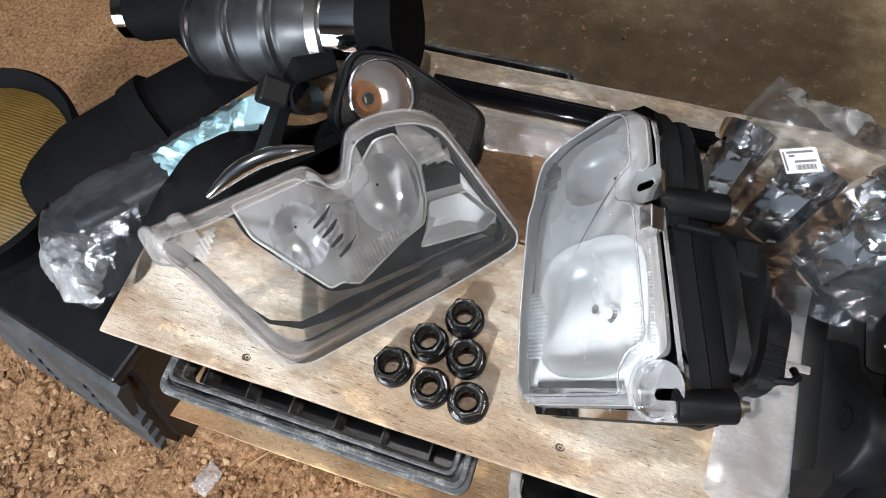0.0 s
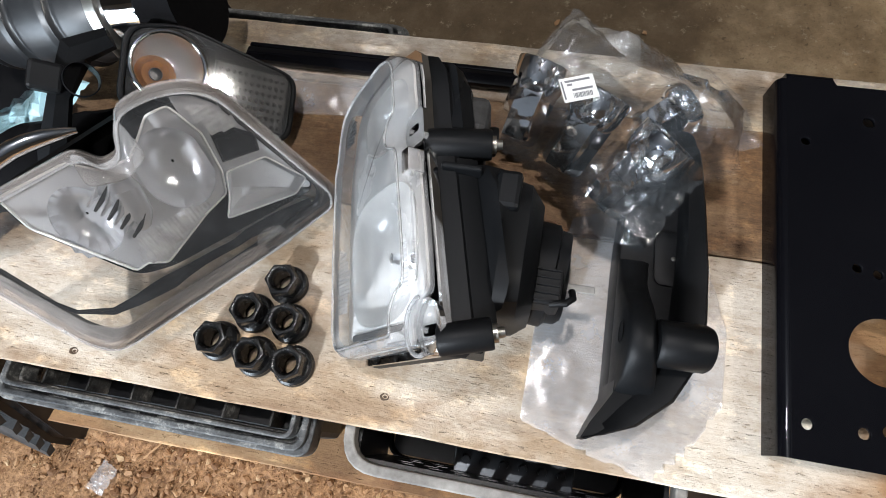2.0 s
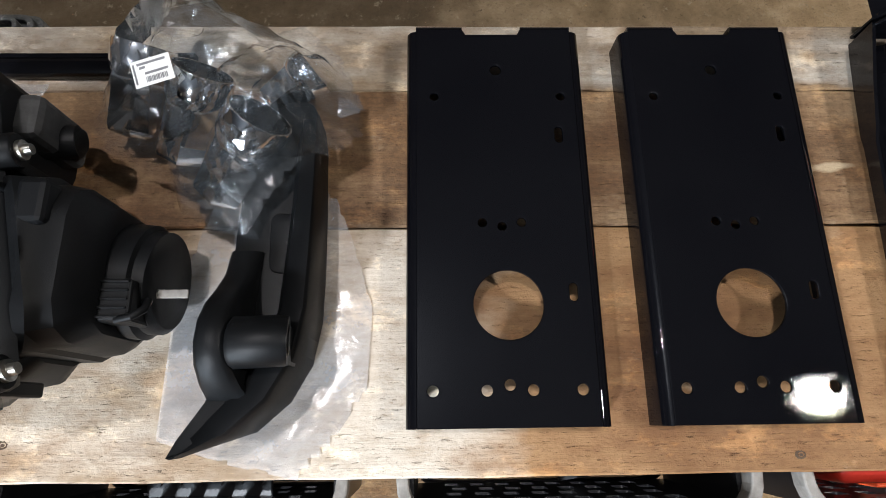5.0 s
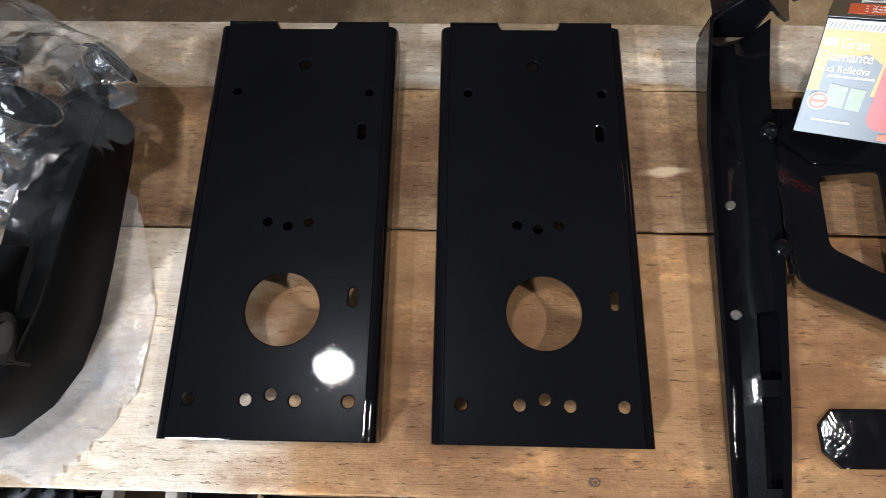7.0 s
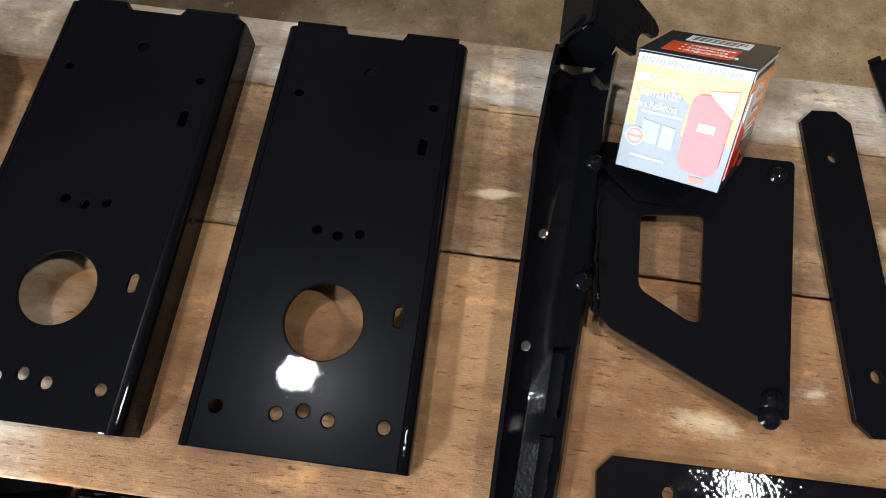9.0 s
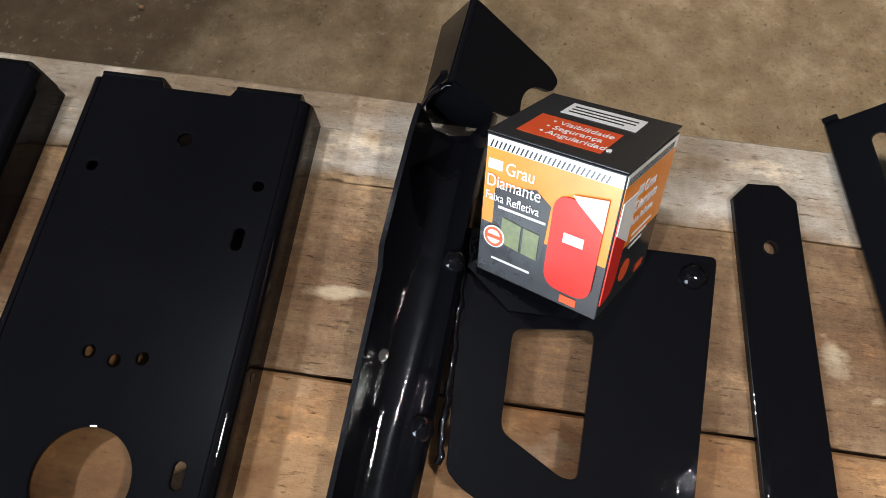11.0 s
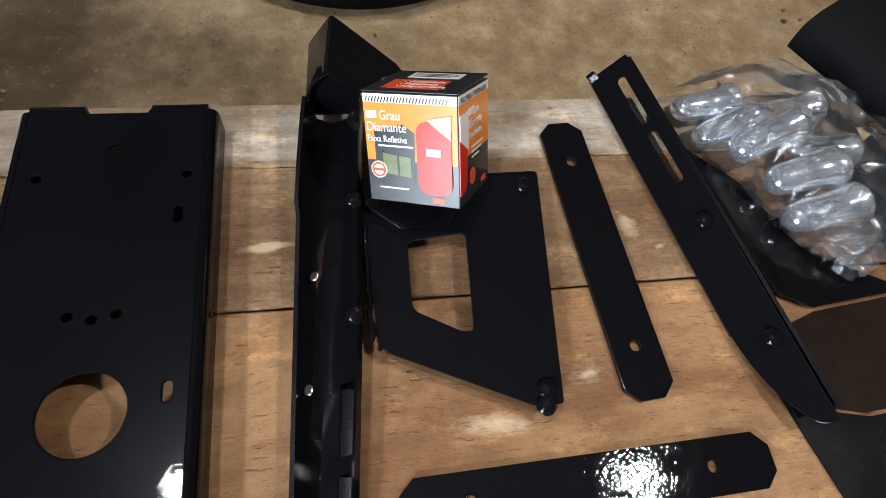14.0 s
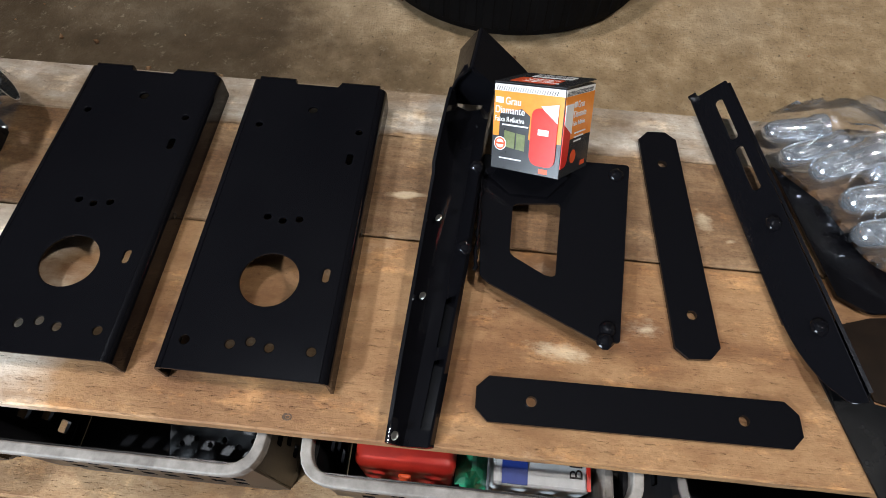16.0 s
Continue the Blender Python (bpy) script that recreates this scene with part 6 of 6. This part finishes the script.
part("boss", tube([(0.273, 0.352, 0.517), (0.275, 0.352, 0.517), (0.315, 0.354, 0.513), (0.318, 0.354, 0.5125)], [0.019, 0.0215, 0.0215, 0.020], 36), PLASTIC, lever, "", 40)
part("boss_web", box(0.276, 0.335, 0.470, 0.316, 0.369, 0.512, 0.003), PLASTIC, lever)
part("boss_hole", tube([(0.3175, 0.354, 0.5125), (0.3190, 0.354, 0.5122)], 0.013, 24), CRATE_DARK, lever)
part("pin_hole", lathe([(0, 0.0), (0.0095, 0.0), (0.0105, 0.0006)], pose(0.2455, 0.361, 0.501, 0, -90, 0), 22), RUBBER, lever)
part("rivet", lathe([(0, 0.0012), (0.0025, 0.0)], pose(0.300, 0.455, 0.4588), 10), STEEL, lever)


# ---- bag of chrome nut covers ----
def nut_cover(a, b, r):
    a, b = Vector(a), Vector(b)
    m = Matrix.Translation(a) @ (b - a).to_track_quat("Z", "Y").to_matrix().to_4x4()
    ln = (b - a).length
    o = thing("nut_cover", a, "bright chrome pointed nut cover in a clear bag", "nut cover", "chrome nut covers in the bag")
    part("body", lathe([(0, 0.0), (r * 0.42, 0.002), (r * 0.68, 0.009), (r * 0.80, 0.02), (r * 0.86, ln * 0.55), (r * 0.92, ln * 0.8), (r * 1.08, ln * 0.86), (r * 1.1, ln), (r * 0.9, ln), (r * 0.8, ln * 0.7), (0, ln * 0.6)], m, 28), NUT_CHROME, o, "", 50)


covers = [((1.386, 0.706, 0.420), (1.468, 0.716, 0.424), 0.021), ((1.402, 0.660, 0.420), (1.487, 0.690, 0.424), 0.021), ((1.432, 0.630, 0.434), (1.528, 0.668, 0.440), 0.024), ((1.462, 0.588, 0.432), (1.555, 0.602, 0.436), 0.024), ((1.466, 0.538, 0.430), (1.562, 0.553, 0.434), 0.023), ((1.51, 0.640, 0.424), (1.60, 0.632, 0.424), 0.021), ((1.49, 0.69, 0.424), (1.58, 0.70, 0.424), 0.021)]
for a, b, r in covers:
    nut_cover(a, b, r)
bag2 = thing("plastic_bag", (1.5, 0.62, BT), "crinkled clear plastic bag full of chrome nut covers", "bag")
bag2_out = [(1.366, 0.705), (1.40, 0.745), (1.46, 0.758), (1.535, 0.775), (1.60, 0.72), (1.655, 0.66), (1.665, 0.575), (1.61, 0.52), (1.57, 0.485), (1.525, 0.462), (1.49, 0.505), (1.455, 0.55), (1.44, 0.60), (1.385, 0.655)]
part("film", crumpled(bag2_out, BT + 0.013, dome(covers), 0.009, 0.012, 41), FILM, bag2)
part("bag_mouth", crumpled([(1.49, 0.505), (1.525, 0.460), (1.575, 0.482), (1.615, 0.53), (1.55, 0.545)], BT + 0.03, lambda x, y: 0.012, 0.008, 0.011, 45), FILM_BLUE, bag2, "flattened bag mouth")
part("bag_fold", crumpled([(1.47, 0.735), (1.535, 0.772), (1.60, 0.725), (1.57, 0.70), (1.52, 0.715)], BT + 0.04, lambda x, y: 0.012, 0.008, 0.011, 49), FILM_BLUE, bag2)


# ---- the bench's other end: filter housing, hose, bag, black crate ----
# Air filter: an amber pleated element, domed, in its black can.
filter_can = thing("round_filter", (-0.92, 0.395, 0.0), "round air filter with a pleated amber element in a black rubber can", "lamp")
part("can", lathe([(0.15, 0.0), (0.158, 0.02), (0.160, 0.30), (0.178, 0.345), (0.184, 0.365), (0.178, 0.372), (0.168, 0.362), (0.150, 0.338), (0.148, 0.30)], pose(-0.92, 0.395, 0.0, 0, 0, 0), 48), RUBBER, filter_can, "", 40)
bm, g = bmesh.new(), {}
for i in range(41):
    for j in range(121):
        x, y = (i - 20) / 20 * 0.163, (j - 60) / 60 * 0.163
        q = math.hypot(x, y)
        if q <= 0.1635:
            g[i, j] = bm.verts.new((-0.915 + x, 0.395 + y, 0.345 + 0.035 * (1 - (q / 0.163) ** 2) + 0.0008 * (j % 2)))
for (i, j), v in g.items():
    q = [g.get(k) for k in ((i + 1, j), (i + 1, j + 1), (i, j + 1))]
    if all(q):
        bm.faces.new((v, *q))
for v in [v for v in bm.verts if not v.link_faces]:
    bm.verts.remove(v)
part("amber_pleats", bm, AMBER, filter_can, "pleated amber filter element")

duct = thing("rubber_duct", (-0.62, 0.53, 0.2), "wide matt black rubber duct beside the bench", "duct")
part("duct", tube([(-0.76, 0.42, 0.26), (-0.72, 0.47, 0.29), (-0.66, 0.53, 0.32), (-0.60, 0.60, 0.34), (-0.54, 0.68, 0.33), (-0.50, 0.76, 0.30), (-0.48, 0.84, 0.22), (-0.47, 0.88, 0.0)], [0.12, 0.115, 0.10, 0.085, 0.09, 0.085, 0.08, 0.08], 28), RUBBER, duct, "", 60)
part("duct_collar", tube([(-0.655, 0.535, 0.322), (-0.635, 0.56, 0.328)], 0.104, 28), RUBBER, duct, "", 40)

hose = thing("corrugated_hose", (-0.49, 0.665, BT), "worn grey rubber hose with raised rings and a steel clamp", "hose")
pts, rad = [], []
for k in range(61):
    t = k / 60
    pts.append((-0.572 + 0.195 * t, 0.645 + 0.025 * t, 0.468 + 0.032 * t))
    bulge = 0.048 + 0.019 * math.sin(t * math.pi) ** 0.6
    near = min(abs(t - c) for c in (0.08, 0.40, 0.70))
    rad.append(bulge + (0.0028 if near < 0.014 else 0.0) - (0.0022 if 0.014 <= near < 0.036 else 0))
part("hose", tube(pts, rad, 40), RUBBER_GREY, hose, "", 60)
hd = Vector((0.235, 0.030, 0.038)).normalized()
hp = Vector((-0.377, 0.670, 0.50))
part("clamp_band", tube([hp - hd * 0.012, hp - hd * 0.011, hp + hd * 0.003, hp + hd * 0.004], [0.0585, 0.0605, 0.0605, 0.0585], 40), STEEL, hose, "steel hose clamp", 40)
part("clamp_screw", tube([hp + Vector((0.0, -0.052, 0.018)), hp + Vector((0.0, -0.056, 0.0)), hp + Vector((0.0, -0.056, -0.022))], 0.007, 12), STEEL, hose, "", 40)
part("metal_sleeve", tube([hp + hd * 0.004, hp + hd * 0.05, hp + hd * 0.075], [0.054, 0.053, 0.050], 36), CHROME, hose, "bright crumpled metal sleeve", 40)
part("outlet", tube([hp + hd * 0.055, hp + hd * 0.10], [0.062, 0.062], 32), RUBBER, hose, "", 40)

pipe = thing("black_pipe", (-0.72, 0.72, 0.0), "black pipe stub with a bright worn end behind the bench", "pipe")
part("pipe", tube([(-0.775, 0.712, 0.390), (-0.755, 0.715, 0.392), (-0.60, 0.745, 0.42)], [0.040, 0.042, 0.042], 28), RUBBER, pipe, "", 40)
part("worn_end", tube([(-0.785, 0.710, 0.389), (-0.767, 0.7135, 0.391)], [0.0425, 0.0428], 28), CHROME, pipe, "bright worn band", 40)
part("stand", tube([(-0.70, 0.725, 0.40), (-0.70, 0.74, 0.2), (-0.70, 0.74, 0.0)], 0.03, 16), RUBBER, pipe)

ribbed = thing("ribbed_crate", (-0.76, 0.33, 0.0), "black ribbed plastic crate standing beside the bench", "crate")
rm = axes((-0.95, 0.262, 0.0), (0.39, -0.075, 0.0), (0.075, 0.39, 0.0))
bm = loft([[(-0.01, f, z), (0.392, f, z), (0.392, 0.25, z), (-0.01, 0.25, z)] for f, z in ((-0.085, 0.0), (-0.080, 0.06), (0.0, 0.285), (0.004, 0.30))])
bmesh.ops.bevel(bm, geom=[e for e in bm.edges if abs(e.verts[0].co.z - e.verts[1].co.z) > 0.03], offset=0.018, segments=3, affect="EDGES")
bm.transform(rm)
part("body", bm, CRATE_DARK, ribbed, "", 40)
part("rim", box(-0.016, -0.010, 0.288, 0.398, 0.256, 0.308, 0.006, rm), CRATE_DARK, ribbed, "black rim")
for row in range(4):
    for col in range(3):
        z, u = 0.045 + 0.033 * row, 0.012 + 0.128 * col
        f = lambda q: -0.080 + 0.080 * (q - 0.06) / 0.225
        bm = loft([[(a, f(z) - 0.004, z), (a, f(z) - 0.016, z + 0.004), (a, f(z + 0.016) - 0.014, z + 0.018), (a, f(z + 0.016) + 0.002, z + 0.020)] for a in (u, u + 0.006, u + 0.108, u + 0.114)])
        bm.transform(rm)
        part("louvre", bm, PLASTIC_DUSTY, ribbed, "", 40)
bm = loft([[(a, -0.044, 0.188), (a, -0.052, 0.196), (a, -0.028, 0.262), (a, -0.014, 0.268), (a, -0.006, 0.260)] for a in (0.0, 0.01, 0.376, 0.386)])
bm.transform(rm)
part("front_band", bm, PLASTIC_DUSTY, ribbed, "smooth scuffed band above the louvres", 40)

left_bag = thing("plastic_bag", (-0.56, 0.38, BT), "clear plastic bag with a black part inside, on the bench", "bag")
inner = [((-0.60, 0.37, 0.425), (-0.46, 0.50, 0.45), 0.035)]
part("film", crumpled([(-0.685, 0.345), (-0.64, 0.40), (-0.555, 0.48), (-0.46, 0.575), (-0.42, 0.55), (-0.44, 0.47), (-0.50, 0.38), (-0.53, 0.30), (-0.565, 0.255), (-0.61, 0.258), (-0.655, 0.29)], BT + 0.002, dome(inner), 0.010, 0.006, 61), FILM, left_bag)
part("film_knot", crumpled([(-0.68, 0.33), (-0.62, 0.345), (-0.575, 0.32), (-0.555, 0.265), (-0.60, 0.252), (-0.66, 0.285)], BT + 0.006, lambda x, y: 0.025, 0.006, 0.016, 66), FILM_MILKY, left_bag, "bunched whitish film")
dark = thing("black_moulding", (-0.53, 0.44, BT), "black plastic moulding inside the clear bag", "moulding")
part("moulding", tube([(-0.625, 0.352, 0.422), (-0.56, 0.41, 0.432), (-0.48, 0.49, 0.444), (-0.44, 0.535, 0.45)], [0.018, 0.026, 0.030, 0.02], 16), PLASTIC, dark, "", 60)
tape = thing("teal_tape", (-0.47, 0.5, 0.45), "crumpled pale teal tape stuck on the bag", "tape")
part("tape", crumpled([(-0.545, 0.445), (-0.505, 0.505), (-0.445, 0.580), (-0.405, 0.570), (-0.425, 0.515), (-0.46, 0.465), (-0.505, 0.425)], BT + 0.070, lambda x, y: 0.012, 0.007, 0.014, 71), TEAL, tape)

chip = thing("foil_scrap", (-0.52, 0.07, 0.0), "crumpled pale plastic scrap lying on the soil", "litter")
part("scrap", crumpled([(-0.54, 0.05), (-0.505, 0.04), (-0.49, 0.085), (-0.52, 0.10)], 0.006, lambda x, y: 0.01, 0.006, 0.014, 81), FILM_MILKY, chip)

# ---- tyre on the floor behind ----
tyre = thing("tyre", (1.03, 1.73, 0), "black truck tyre lying flat on the floor", "tyre")
part("tyre", lathe([(0.24, 0.03), (0.30, 0.0), (0.37, 0.005), (0.405, 0.03), (0.412, 0.06), (0.412, 0.19), (0.405, 0.22), (0.37, 0.245), (0.30, 0.25), (0.24, 0.22), (0.225, 0.125), (0.24, 0.03)], pose(1.03, 1.73, 0), 72), RUBBER, tyre, "", 40)
for k in range(60):
    a = 360 * k / 60
    part("tread_block", box(0.404, -0.016, 0.05, 0.4140, 0.013, 0.20, 0.003, pose(1.03, 1.73, 0, 0, 0, a), 1), RUBBER, tyre)
